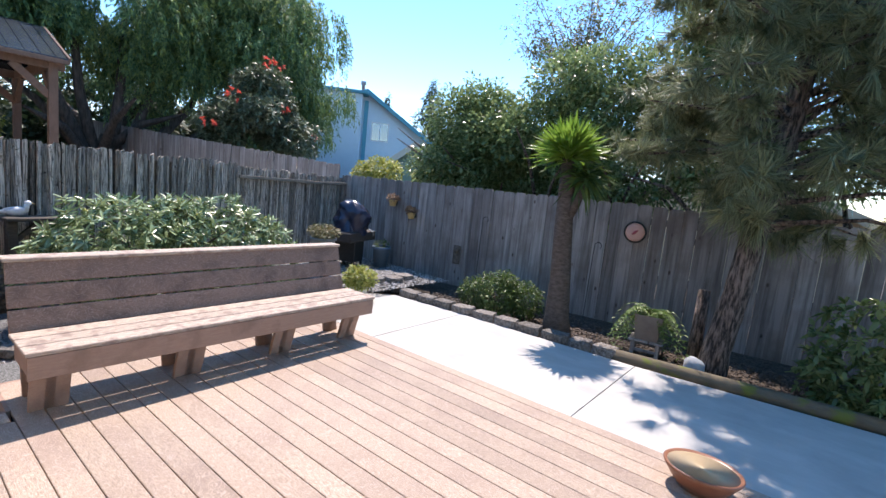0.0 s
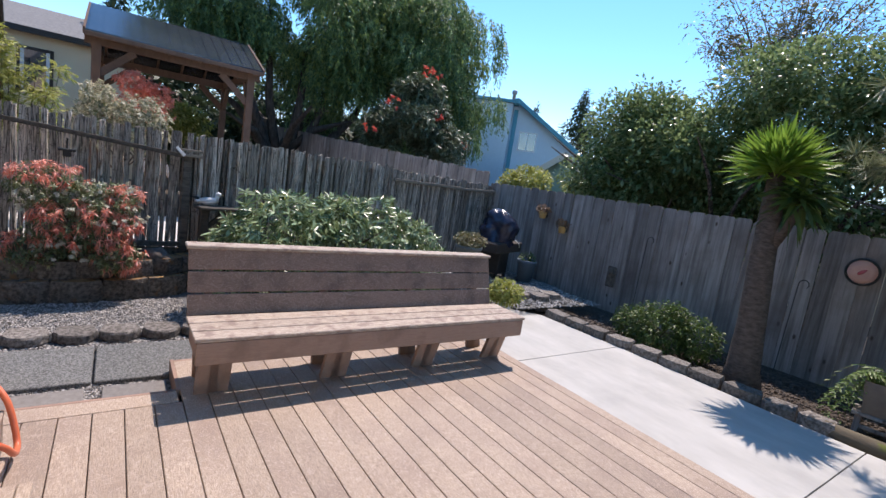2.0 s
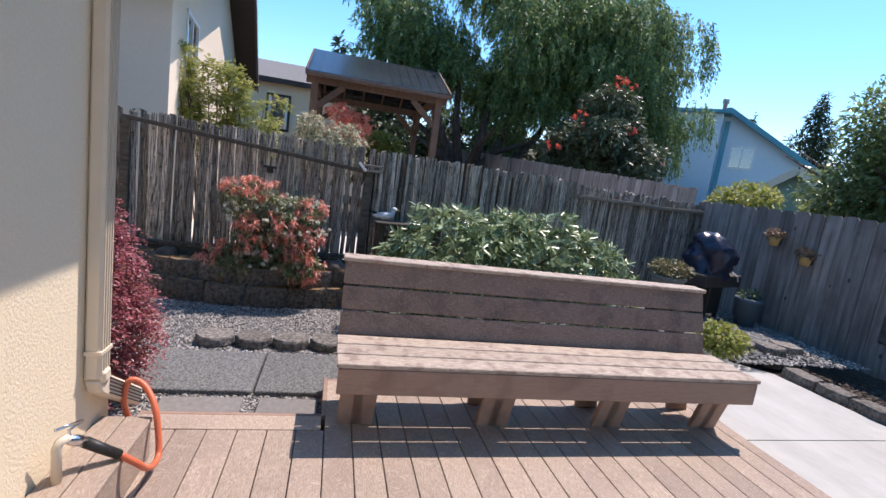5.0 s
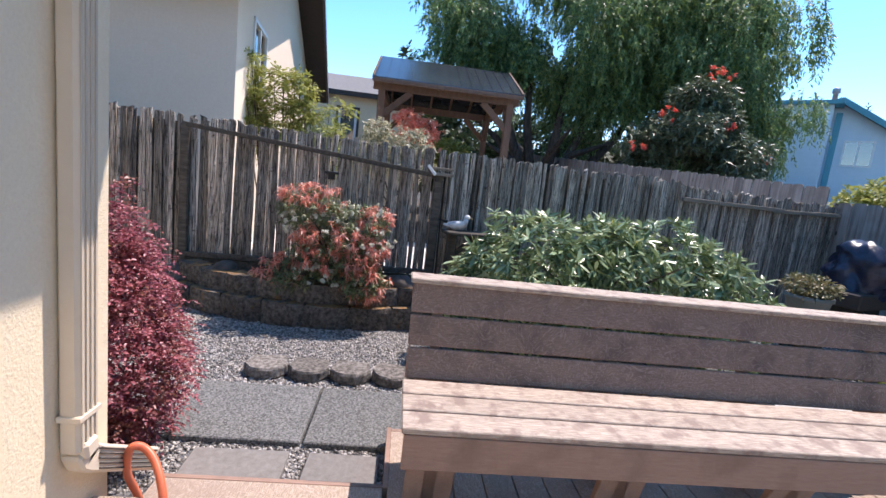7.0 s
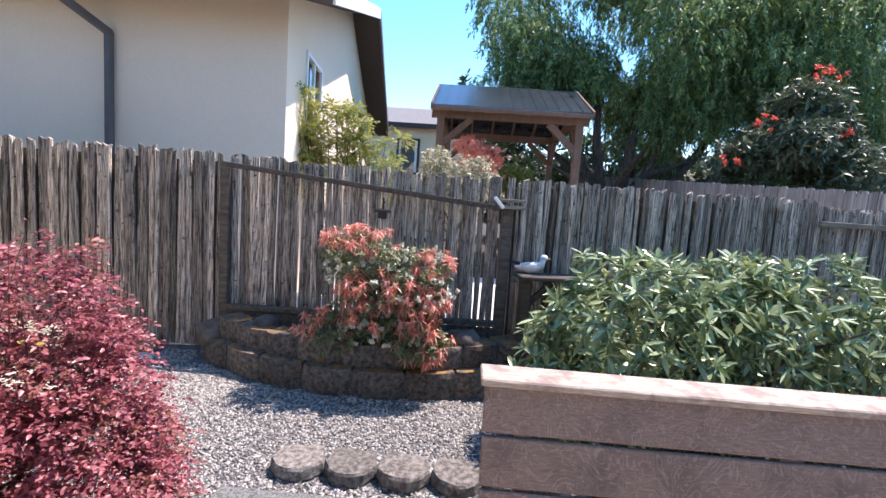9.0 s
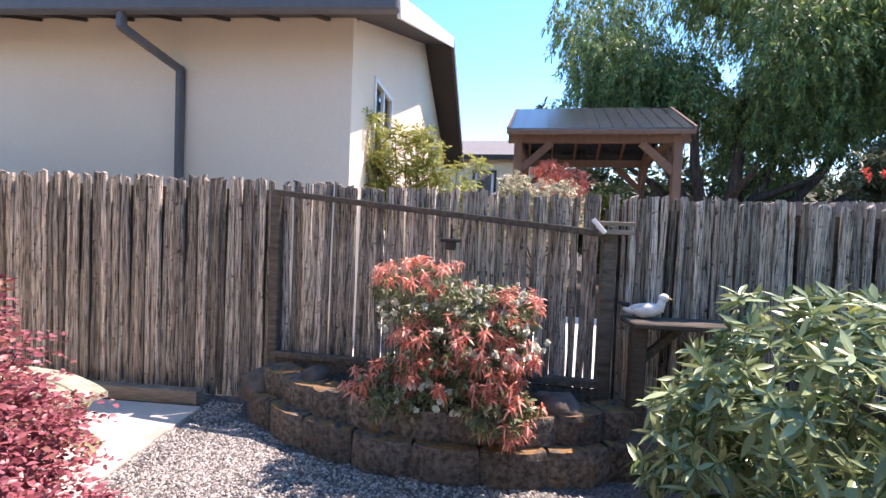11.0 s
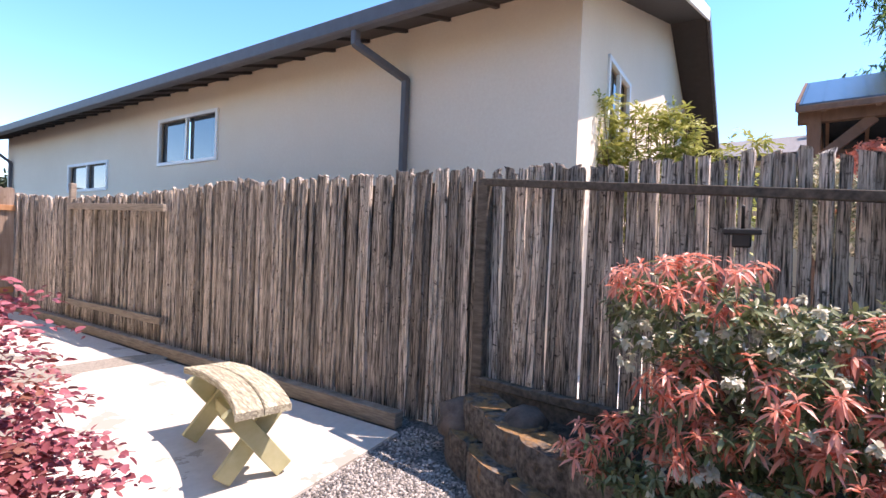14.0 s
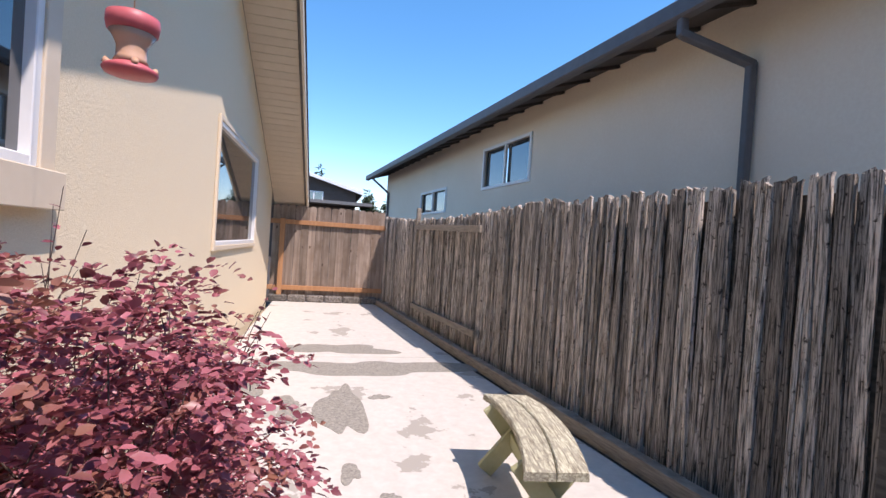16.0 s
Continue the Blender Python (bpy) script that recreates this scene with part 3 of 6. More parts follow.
# ---- the long bench ----
def long_bench():
    b = thing("long_bench", (-3.5, 3.1, 0), "long reddish brown plank bench with high back on the deck", "bench")
    ox, oy = -3.5, 3.1
    y0, y1 = 1.79 - oy, 4.42 - oy
    # seat of three boards
    x = -3.165 - ox
    for k in range(3):
        box("seat_board", (x - 0.137, y0 - 0.01, 0.405), (x - 0.003, y1 + 0.03, 0.43), M["bench_lit"], b, 0.004)
        x -= 0.146
    box("seat_fascia", (-3.195 - ox, y0 + 0.0, 0.262), (-3.168 - ox, y1 + 0.01, 0.403), M["bench_face"], b, 0.003)
    box("seat_rail", (-3.60 - ox, y0 + 0.03, 0.30), (-3.57 - ox, y1 - 0.03, 0.403), M["bench_face"], b, 0.003)
    box("seat_end", (-3.57 - ox, y0 + 0.012, 0.27), (-3.20 - ox, y0 + 0.04, 0.39), M["bench_face"], b, 0.003)
    box("seat_end", (-3.57 - ox, y1 - 0.04, 0.27), (-3.20 - ox, y1 - 0.012, 0.39), M["bench_face"], b, 0.003)
    # back of three boards, leaning out, under a flat cap board
    lean = 0.30
    for k in range(3):
        z0 = 0.417 + k * 0.1475
        m = pose(-3.635 - (z0 - 0.43) * lean - ox, 0, z0, 0, -16, 0)
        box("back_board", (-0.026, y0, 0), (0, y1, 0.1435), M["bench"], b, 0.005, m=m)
    box("back_cap", (-3.885 - ox, y0 - 0.012, 0.847), (-3.742 - ox, y1 + 0.012, 0.872), M["bench_lit"], b, 0.005, "flat cap board toned paler, as if sunlit")
    for fy in (1.92, 2.74, 3.52, 4.26):
        yy = fy - oy
        for s in (-0.035, 0.035):
            beam("leg", (-3.36 - ox, yy + s, 0), (-3.24 - ox, yy + s, 0.39), 0.035, 0.13, M["bench_face"], b)
            beam("back_post", (-3.60 - ox, yy + s, 0), (-3.70 - ox, yy + s, 0.40), 0.035, 0.09, M["bench_face"], b)
        beam("back_post", (-3.69 - ox, yy, 0.40), (-3.79 - ox, yy, 0.84), 0.038, 0.05, M["bench_face"], b)
    return b


long_bench()


# ---- own house ----
RIDGE_Y, RIDGE_Z = -3.25, 4.50


def gable_z(y):
    return RIDGE_Z - (0.25 if y > RIDGE_Y else 0.46) * abs(y - RIDGE_Y)


def own_house():
    h = thing("own_house", (0, 0, 0), "cream stucco house with gable roof and boarded soffit", "house", kind="structure")
    t = 0.18
    # west wall with two window openings, as a frame of bodies round them
    X0, X1 = -3.12, -3.12 + t
    def wallpoly(ya, yb, za, top=True, zb=None):
        pts = [(ya, za), (yb, za)]
        if zb is None:
            mid = [(RIDGE_Y, gable_z(RIDGE_Y))] if ya < RIDGE_Y < yb else []
            pts += [(yb, gable_z(yb))] + mid + [(ya, gable_z(ya))]
        else:
            pts += [(yb, zb), (ya, zb)]
        n = len(pts)
        v = [(X0, p, q) for p, q in pts] + [(X1, p, q) for p, q in pts]
        f = [tuple(range(n)), tuple(range(n, 2 * n))[::-1]] + [(i, n + i, n + (i + 1) % n, (i + 1) % n) for i in range(n)]
        put("wall", mesh_of("wall", v, f, M["stucco"]), h)
    wallpoly(-8.6, -6.55, -0.3)
    wallpoly(-6.55, -4.06, -0.3, zb=1.08)
    wallpoly(-6.55, -4.06, 2.31)
    wallpoly(-4.06, -1.17, -0.3)
    wallpoly(-1.17, 0.20, -0.3, zb=1.43)
    wallpoly(-1.17, 0.20, 2.38)
    wallpoly(0.20, 0.78, -0.3)
    box("wall", (-3.12 + t, 0.60, -0.3), (5.5, 0.78, 3.40), M["stucco"], h, 0)
    box("wall", (-3.12 + t, -8.6, -0.3), (5.5, -8.42, 2.2), M["stucco"], h, 0)
    box("wall", (5.5, -8.6, -0.3), (5.68, 0.78, 2.3), M["stucco"], h, 0)
    # roof in two slopes, soffit boards under the gable overhang
    for s in (1, -1):
        ye = 1.75 if s > 0 else -9.2
        k = 0.25 if s > 0 else 0.46
        L = abs(ye - RIDGE_Y)
        v = []
        for x in (-3.74, 6.2):
            v += [(x, RIDGE_Y, RIDGE_Z + 0.05), (x, ye, RIDGE_Z + 0.05 - k * L), (x, ye, RIDGE_Z + 0.17 - k * L), (x, RIDGE_Y, RIDGE_Z + 0.17)]
        f = [(0, 1, 2, 3), (7, 6, 5, 4), (0, 4, 5, 1), (1, 5, 6, 2), (2, 6, 7, 3), (3, 7, 4, 0)]
        put("roof", mesh_of("roof", v, f, M["shingle"]), h)
        n = int(L / 0.13)
        for q in range(n):
            a = RIDGE_Y + s * q * 0.13
            bb = RIDGE_Y + s * (q + 1) * 0.13 - s * 0.008
            za, zb = RIDGE_Z + 0.04 - k * abs(a - RIDGE_Y), RIDGE_Z + 0.04 - k * abs(bb - RIDGE_Y)
            vv = [(-3.70, a, za), (-3.122, a, za), (-3.122, bb, zb), (-3.70, bb, zb)]
            vv += [(p[0], p[1], p[2] - 0.018) for p in vv]
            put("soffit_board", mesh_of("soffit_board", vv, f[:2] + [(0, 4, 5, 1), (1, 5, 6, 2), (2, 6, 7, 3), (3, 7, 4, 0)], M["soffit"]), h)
        beam("rake_board", (-3.76, RIDGE_Y, RIDGE_Z + 0.06), (-3.76, ye, RIDGE_Z + 0.06 - k * L), 0.035, 0.20, M["cream"], h)
        beam("rake_flashing", (-3.785, RIDGE_Y, RIDGE_Z + 0.16), (-3.785, ye, RIDGE_Z + 0.16 - k * L), 0.02, 0.05, M["brown_trim"], h, bevel=0)
    box("eave_board", (-3.74, 1.73, 3.16), (5.6, 1.76, 3.36), M["cream"], h)
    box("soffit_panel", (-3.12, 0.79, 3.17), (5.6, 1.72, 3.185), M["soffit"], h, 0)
    return h


own_house()


def window(name, y0, y1, z0, z1, x, label, sill=True):
    """A white slider in a west-facing wall, with a wide outer trim."""
    w = thing(name, (x, (y0 + y1) / 2, z0), label, "window", kind="structure")
    oy = (y0 + y1) / 2
    def B(nm, ya, yb, za, zb, xa, xb, mat, bev=0.004, label=""):
        box(nm, (xa, ya - oy, za - z0), (xb, yb - oy, zb - z0), mat, w, bev, label)
    tw = 0.10 if sill else 0.05
    B("trim", y0 - tw, y0, z0 - tw, z1 + tw, -0.03, -0.002, M["cream"])
    B("trim", y1, y1 + tw, z0 - tw, z1 + tw, -0.03, -0.002, M["cream"])
    B("trim", y0, y1, z1, z1 + tw, -0.03, -0.002, M["cream"])
    if sill:
        B("sill", y0 - tw - 0.02, y1 + tw + 0.02, z0 - tw - 0.05, z0, -0.062, -0.032, M["cream"])
    else:
        B("trim", y0, y1, z0 - tw, z0, -0.03, -0.002, M["cream"])
    f = 0.045
    B("window_frame", y0, y0 + f, z0, z1, -0.02, 0.08, M["white"])
    B("window_frame", y1 - f, y1, z0, z1, -0.02, 0.08, M["white"])
    B("window_frame", y0 + f, y1 - f, z0, z0 + f, -0.02, 0.08, M["white"])
    B("window_frame", y0 + f, y1 - f, z1 - f, z1, -0.02, 0.08, M["white"])
    if not sill:
        B("pane", y0 + f, y1 - f, z0 + f, z1 - f, 0.02, 0.028, M["glass"], 0)
        return w
    ym = (y0 + y1) / 2
    B("mullion", ym - 0.03, ym + 0.03, z0 + f, z1 - f, -0.005, 0.06, M["white"])
    B("pane", y0 + f, ym - 0.03, z0 + f, z1 - f, 0.02, 0.028, M["glass"], 0)
    B("pane", ym + 0.03, y1 - f, z0 + f, z1 - f, 0.02, 0.028, M["glass"], 0)
    return w


window("window_1", -6.55, -4.06, 1.08, 2.31, -3.12, "white framed picture window in the cream stucco wall", sill=False)
window("window_2", -1.17, 0.20, 1.43, 2.38, -3.12, "white framed window near the house corner")


# ---- the neighbouring house ----
def neighbour_house():
    h = thing("neighbour_house", (0, 0, 0), "beige stucco neighbouring house with dark eaves and gutter", "house", kind="structure")
    rot = pose(-8.27, -0.67, 0, 0, 0, 6.9)
    # in the turned frame: the long wall is x = 0, running to negative y; the gable wall is y = 0, running to negative x
    def P(nm, lo, hi, mat, bev=0.0, label=""):
        return box(nm, lo, hi, mat, h, bev, label, rot)
    L = 16.6
    wins = [(-8.0, -6.05, 2.43, 3.30), (-12.2, -10.1, 2.05, 2.70)]
    top = 3.78
    ycur = 0.0
    for a, b, z0, z1 in wins:
        P("wall", (-0.2, b, -0.3), (0, ycur, top), M["stucco_n"])
        P("wall", (-0.2, a, -0.3), (0, b, z0), M["stucco_n"])
        P("wall", (-0.2, a, z1), (0, b, top), M["stucco_n"])
        ycur = a
    P("wall", (-0.2, -L, -0.3), (0, ycur, top), M["stucco_n"])
    P("wall", (-11.0, -L, -0.3), (-0.2, -L + 0.2, top), M["stucco_n"])
    # gable wall, with one window opening
    gx0, gx1, gz0, gz1 = -2.15, -1.0, 2.35, 3.42
    def gable(xa, xb, za, zb=None):
        def gz(x):
            return top + 0.335 * (5.5 - abs(x + 5.5))
        pts = [(xa, za), (xb, za)]
        if zb is None:
            pts += [(xb, gz(xb))] + ([(-5.5, gz(-5.5))] if xa < -5.5 < xb else []) + [(xa, gz(xa))]
        else:
            pts += [(xb, zb), (xa, zb)]
        n = len(pts)
        v = [(p, 0.0, q) for p, q in pts] + [(p, -0.2, q) for p, q in pts]
        f = [tuple(range(n))[::-1], tuple(range(n, 2 * n))] + [(i, (i + 1) % n, n + (i + 1) % n, n + i) for i in range(n)]
        put("wall", mesh_of("wall", v, f, M["stucco_n"]), h, rot)
    gable(gx1, -0.2, -0.3)
    gable(gx0, gx1, -0.3, gz0)
    gable(gx0, gx1, gz1)
    gable(-11.0, gx0, -0.3)
    # roof slopes with overhangs
    for s in (1, -1):
        xe = 0.62 if s > 0 else -11.62
        ze = top + 0.335 * (5.5 - abs(xe + 5.5))
        zr = top + 0.335 * 5.5
        v = []
        for yy in (0.62, -L - 0.6):
            v += [(-5.5, yy, zr), (xe, yy, ze), (xe, yy, ze + 0.13), (-5.5, yy, zr + 0.14)]
        f = [(0, 1, 2, 3), (7, 6, 5, 4), (0, 4, 5, 1), (1, 5, 6, 2), (2, 6, 7, 3), (3, 7, 4, 0)]
        put("roof", mesh_of("roof", v, f, M["shingle"]), h, rot)
        v = []
        for yy in (0.60, -L - 0.55):
            v += [(-5.5, yy, zr - 0.02), (xe - s * 0.02, yy, ze - 0.02), (xe - s * 0.02, yy, ze - 0.005), (-5.5, yy, zr - 0.005)]
        put("eave_soffit", mesh_of("eave_soffit", v, f, M["brown_trim"]), h, rot)
        # rake board at the gable
        a, b = rot @ Vector((-5.5, 0.65, zr + 0.02)), rot @ Vector((xe, 0.65, ze + 0.02))
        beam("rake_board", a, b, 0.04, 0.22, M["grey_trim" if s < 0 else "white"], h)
    ze = top - 0.335 * 0.62
    P("gutter", (0.60, -L - 0.6, ze - 0.06), (0.74, 0.66, ze + 0.12), M["grey_trim"], 0.02)
    # rafters under the eave
    for k in range(27):
        yy = -0.3 - k * 0.61
        a, b = rot @ Vector((0.02, yy, top - 0.05)), rot @ Vector((0.60, yy, ze - 0.03))
        beam("rafter_tail", a, b, 0.05, 0.05, M["brown_trim"], h, bevel=0)
    # downspout
    dy = -2.08
    pts = [(0.66, dy - 0.26, ze - 0.02), (0.66, dy - 0.26, ze - 0.2), (0.06, dy, 3.12), (0.06, dy, -0.2)]
    pts = [rot @ Vector(p) for p in pts]
    for a, b in zip(pts, pts[1:]):
        beam("downspout", a, b, 0.09, 0.075, M["grey_trim"], h, bevel=0.01, over=0.02)
    # far corner downspout
    pts = [rot @ Vector(p) for p in [(0.66, -L + 0.1, ze), (0.06, -L + 0.5, 3.0), (0.06, -L + 0.5, 0)]]
    for a, b in zip(pts, pts[1:]):
        beam("downspout", a, b, 0.08, 0.07, M["grey_trim"], h, bevel=0.01)
    for i, (a, b, z0, z1) in enumerate(wins):
        w = new("window_%d" % (3 + i))
        tagged(w, "white sliding window in the beige house wall", "window", kind="structure")
        f = 0.06
        for lo, hi in (((-0.02, a, z0), (0.03, a + f, z1)), ((-0.02, b - f, z0), (0.03, b, z1)), ((-0.02, a + f, z0), (0.03, b - f, z0 + f)), ((-0.02, a + f, z1 - f), (0.03, b - f, z1)), ((-0.03, (a + b) / 2 - 0.03, z0 + f), (0.02, (a + b) / 2 + 0.03, z1 - f))):
            box("window_frame", lo, hi, M["white"], w, 0.004, "", rot)
        m = (a + b) / 2
        box("pane", (-0.06, a + f, z0 + f), (-0.05, m - 0.03, z1 - f), M["glass"], w, 0, "", rot)
        box("pane", (-0.06, m + 0.03, z0 + f), (-0.05, b - f, z1 - f), M["glass"], w, 0, "", rot)
    w = new("window_5")
    tagged(w, "white framed window in the gable wall", "window", kind="structure")
    f = 0.06
    for lo, hi in (((gx0, -0.02, gz0), (gx0 + f, 0.03, gz1)), ((gx1 - f, -0.02, gz0), (gx1, 0.03, gz1)), ((gx0 + f, -0.02, gz0), (gx1 - f, 0.03, gz0 + f)), ((gx0 + f, -0.02, gz1 - f), (gx1 - f, 0.03, gz1)), (((gx0 + gx1) / 2 - 0.03, -0.03, gz0 + f), ((gx0 + gx1) / 2 + 0.03, 0.02, gz1 - f))):
        box("window_frame", lo, hi, M["white"], w, 0.004, "", rot)
    box("pane", (gx0 + f, -0.06, gz0 + f), (gx1 - f, -0.05, gz1 - f), M["glass"], w, 0, "", rot)


neighbour_house()


# ---- fences ----
def stake_mesh(seed, h, w=0.052, rough=0.006):
    """A split stake: uneven edges and a ragged top."""
    r = random.Random(seed)
    verts, faces = [], []
    zs = [0, 0.25 * h, 0.5 * h, 0.75 * h, h - 0.02, h]
    for k, z in enumerate(zs):
        ww = w * (1 + r.uniform(-0.18, 0.18)) * (0.9 if k == len(zs) - 1 else 1)
        dx, dy = r.uniform(-rough, rough), r.uniform(-rough, rough)
        t = 0.016 + r.uniform(-0.003, 0.004)
        tilt = r.uniform(-0.012, 0.012) if k == len(zs) - 1 else 0
        prof = [(-ww / 2, -t * 0.7), (-ww * 0.2, -t), (ww * 0.25, -t * 0.9), (ww / 2, -t * 0.4), (ww / 2, t * 0.8), (-ww / 2, t)]
        for a, b in prof:
            verts.append((b + dy, a + dx, z + tilt * (a / w) * 2))
    n = 6
    for i in range(len(zs) - 1):
        for k in range(n):
            faces.append((i * n + k, i * n + (k + 1) % n, (i + 1) * n + (k + 1) % n, (i + 1) * n + k))
    faces.append(tuple(range(n))[::-1])
    faces.append(tuple((len(zs) - 1) * n + k for k in range(n)))
    return mesh_of("stake", verts, faces, M["stake"])


STAKES = [stake_mesh(s, 1.0 * 1.8) for s in range(14)]


def stake_fence(p, q, z0, z1, label, gap=0.0, pitch=0.049, rails=(), off=0.0, zfun=None, backing=True):
    """Stakes side by side from p to q; the rails stand on the near side."""
    d = Vector((q[0] - p[0], q[1] - p[1], 0))
    L = d.length
    rz = math.degrees(math.atan2(d.y, d.x)) - 90
    f = thing("stake_fence", (p[0], p[1], z0), label, "fence", "grape stake fences", rz)
    n = int(L / pitch)
    for k in range(n):
        me = STAKES[rng.randrange(len(STAKES))]
        hh = (z1 - z0) * (1 if zfun is None else zfun((k + 0.5) / n)) + rng.uniform(-0.03, 0.02)
        wide = (pitch - gap) / 0.052 * (rng.choice((rng.uniform(0.6, 0.85), rng.uniform(0.85, 1.1))) if backing else rng.uniform(0.84, 1.08))
        m = Matrix.Translation((-off + rng.uniform(-0.014, 0.014), (k + 0.5) * pitch, 0.0)) @ Euler((radians(rng.uniform(-0.8, 0.8)), 0, radians(rng.uniform(-16, 16)) + rng.choice((0, math.pi))), "XYZ").to_matrix().to_4x4() @ Matrix.Diagonal((1.0, wide, hh / 1.8, 1))
        put("stake", me, f, m)
    # Added dark slats behind the stakes put the shade of the gaps into colour.
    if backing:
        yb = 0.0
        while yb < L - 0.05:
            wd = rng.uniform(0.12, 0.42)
            box("backing_slat", (-0.052, yb, 0.05), (-0.04, min(yb + wd, L), (z1 - z0) * 0.955), M["rail_and_gap_dark"], f, 0)
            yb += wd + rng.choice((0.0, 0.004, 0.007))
    for name, a, za, b, zb, w, hgt in rails:
        beam(name, (0.045, a * L, za - z0), (0.045, b * L, zb - z0), w, hgt, M["rail" if backing else "rail_and_gap_dark"], f)
    return f


stake_fence(SF0, SF1, -0.10, 1.695, "weathered grey brown grape stake fence along the side yard", zfun=lambda t: 1.02 - 0.06 * math.sin(min(1, t * 1.4) * math.pi) if t < 0.72 else 1.0)
stake_fence(SF1, SF2, 0.18, 1.69, "grape stake bay with daylight gaps and a long sagging rail", gap=0.002, pitch=0.058, off=0.05, backing=False, zfun=lambda t: 1.0 - 0.05 * t,
            rails=(("rail", 0.0, 1.595, 1.0, 1.365, 0.045, 0.045), ("rail", 0.0, 0.29, 1.0, 0.36, 0.06, 0.05), ("kick_board", 0.0, 0.16, 1.0, 0.22, 0.03, 0.2)))
stake_fence(SF2, SF3, -0.1, 1.62, "weathered grape stake fence behind the rhododendron")
stake_fence(SF3, SF4, -0.1, 1.57, "lower grape stake fence with two rails near the corner", rails=(("rail", 0.0, 1.42, 0.62, 1.42, 0.04, 0.05), ("rail", 0.55, 1.40, 1.0, 1.44, 0.04, 0.05)))


def post(p, z0, z1, label, s=0.09, mat="rail"):
    b = box("fence_post", (-s / 2, -s / 2, 0), (s / 2, s / 2, z1 - z0), M[mat], None, 0.008, "", pose(p[0], p[1], z0, 0, 0, 7.6))
    return tagged(b, label, "fence post", "fence posts")


post((SF1[0] + 0.03, SF1[1] + 0.02), -0.2, 1.60, "weathered square post between stake fence and gate bay", 0.08, "rail_and_gap_dark")
post((SF2[0] - 0.02, SF2[1] + 0.02), -0.2, 1.38, "weathered post beside the stake gate bay", 0.09, "rail_and_gap_dark")
# the old gate further down the side yard
post((-5.66, -6.85), -0.1, 1.82, "tall thin post of the old side gate", 0.07)
for a in (0, 1):
    g = beam("gate_rail", (-5.62, -6.80, 1.50 if a else 0.20), (-5.93, -4.30, 1.45 if a else 0.22), 0.04, 0.08, M["rail"])
    tagged(g, "bowed wooden rail across the stake gate", "gate rail", "gate rails")
c = beam("side_curb", (-5.27, -9.0, -0.06), (-6.30, -1.0, -0.06), 0.09, 0.11, M["rail"])
tagged(c, "weathered timber curb along the foot of the stake fence", "curb", kind="structure")


def board_mesh(w, h, dog=0.03):
    v = [(-w / 2, 0, 0), (w / 2, 0, 0), (w / 2, 0, h - dog), (w / 2 - dog, 0, h), (-w / 2 + dog, 0, h), (-w / 2, 0, h - dog)]
    v += [(a, 0.019, c) for a, b, c in v]
    n = 6
    f = [tuple(range(n)), tuple(range(n, 2 * n))[::-1]] + [(i, n + i, n + (i + 1) % n, (i + 1) % n) for i in range(n)]
    return mesh_of("board", v, f, M["board"])


BOARD = board_mesh(0.184, 1.85)
END_BOARD = board_mesh(0.136, 1.85)
END_BOARD.materials[0] = M["end_board"]


def board_fence(name, p, q, z0, za, zb, label, pitch=0.188, rails=(), board=None, side=-1):
    d = Vector((q[0] - p[0], q[1] - p[1], 0))
    L = d.length
    f = thing(name, (p[0], p[1], z0), label, "fence", "board fences", math.degrees(math.atan2(d.y, d.x)))
    n = int(L / pitch)
    for k in range(n):
        hh = za + (zb - za) * k / n - z0 + rng.uniform(-0.012, 0.012)
        m = Matrix.Translation(((k + 0.5) * pitch, rng.uniform(-0.009, 0.009), 0)) @ Euler((0, radians(rng.uniform(-0.35, 0.35)), 0)).to_matrix().to_4x4() @ Matrix.Diagonal((1, 1, hh / 1.85, 1))
        put("board", board or BOARD, f, m)
    for z, w, h, mat in rails:
        beam("rail", (0, 0.03 * side + (0.01 if side > 0 else 0), z - z0), (L, 0.03 * side + (0.01 if side > 0 else 0), z - z0), w, h, M[mat], f)
    # backing rails on the far side
    for z in (0.3, 1.4) if side < 0 else ():
        beam("rail", (0, 0.045, z - z0), (L, 0.045, z - z0), 0.04, 0.09, M["board"], f)
    return f


board_fence("board_fence", (-7.40, 7.45), (6.0, 8.72), -0.3, 1.62, 1.60, "grey weathered board fence with dog-eared tops")
board_fence("board_fence", (-22, 6.1), (-7.46, 7.46), -0.3, 2.74, 1.80, "grey board fence of the neighbouring yard, rising with the land")
board_fence("board_fence", (-5.36, -9.0), (-3.02, -9.0), 0.0, 1.83, 1.83, "brown board fence closing the side yard, with redwood rails", rails=((1.49, 0.05, 0.09, "redwood"), (0.17, 0.05, 0.09, "redwood")), pitch=0.140, board=END_BOARD, side=1)
tagged(box("redwood_post", (-3.36, -8.98, -0.1), (-3.27, -8.89, 1.55), M["redwood"]), "reddish redwood post beside the house wall", "fence post")
# low block row under the end fence
for k in range(6):
    b = box("block", (-0.17, -0.08, 0), (0.17, 0.08, 0.13), M["edging"], None, 0.02, "", pose(-5.1 + k * 0.36, -8.93, -0.10, 0, 0, rng.uniform(-4, 4)))
    tagged(b, "rough pale edging block under the end fence", "block", "end blocks")


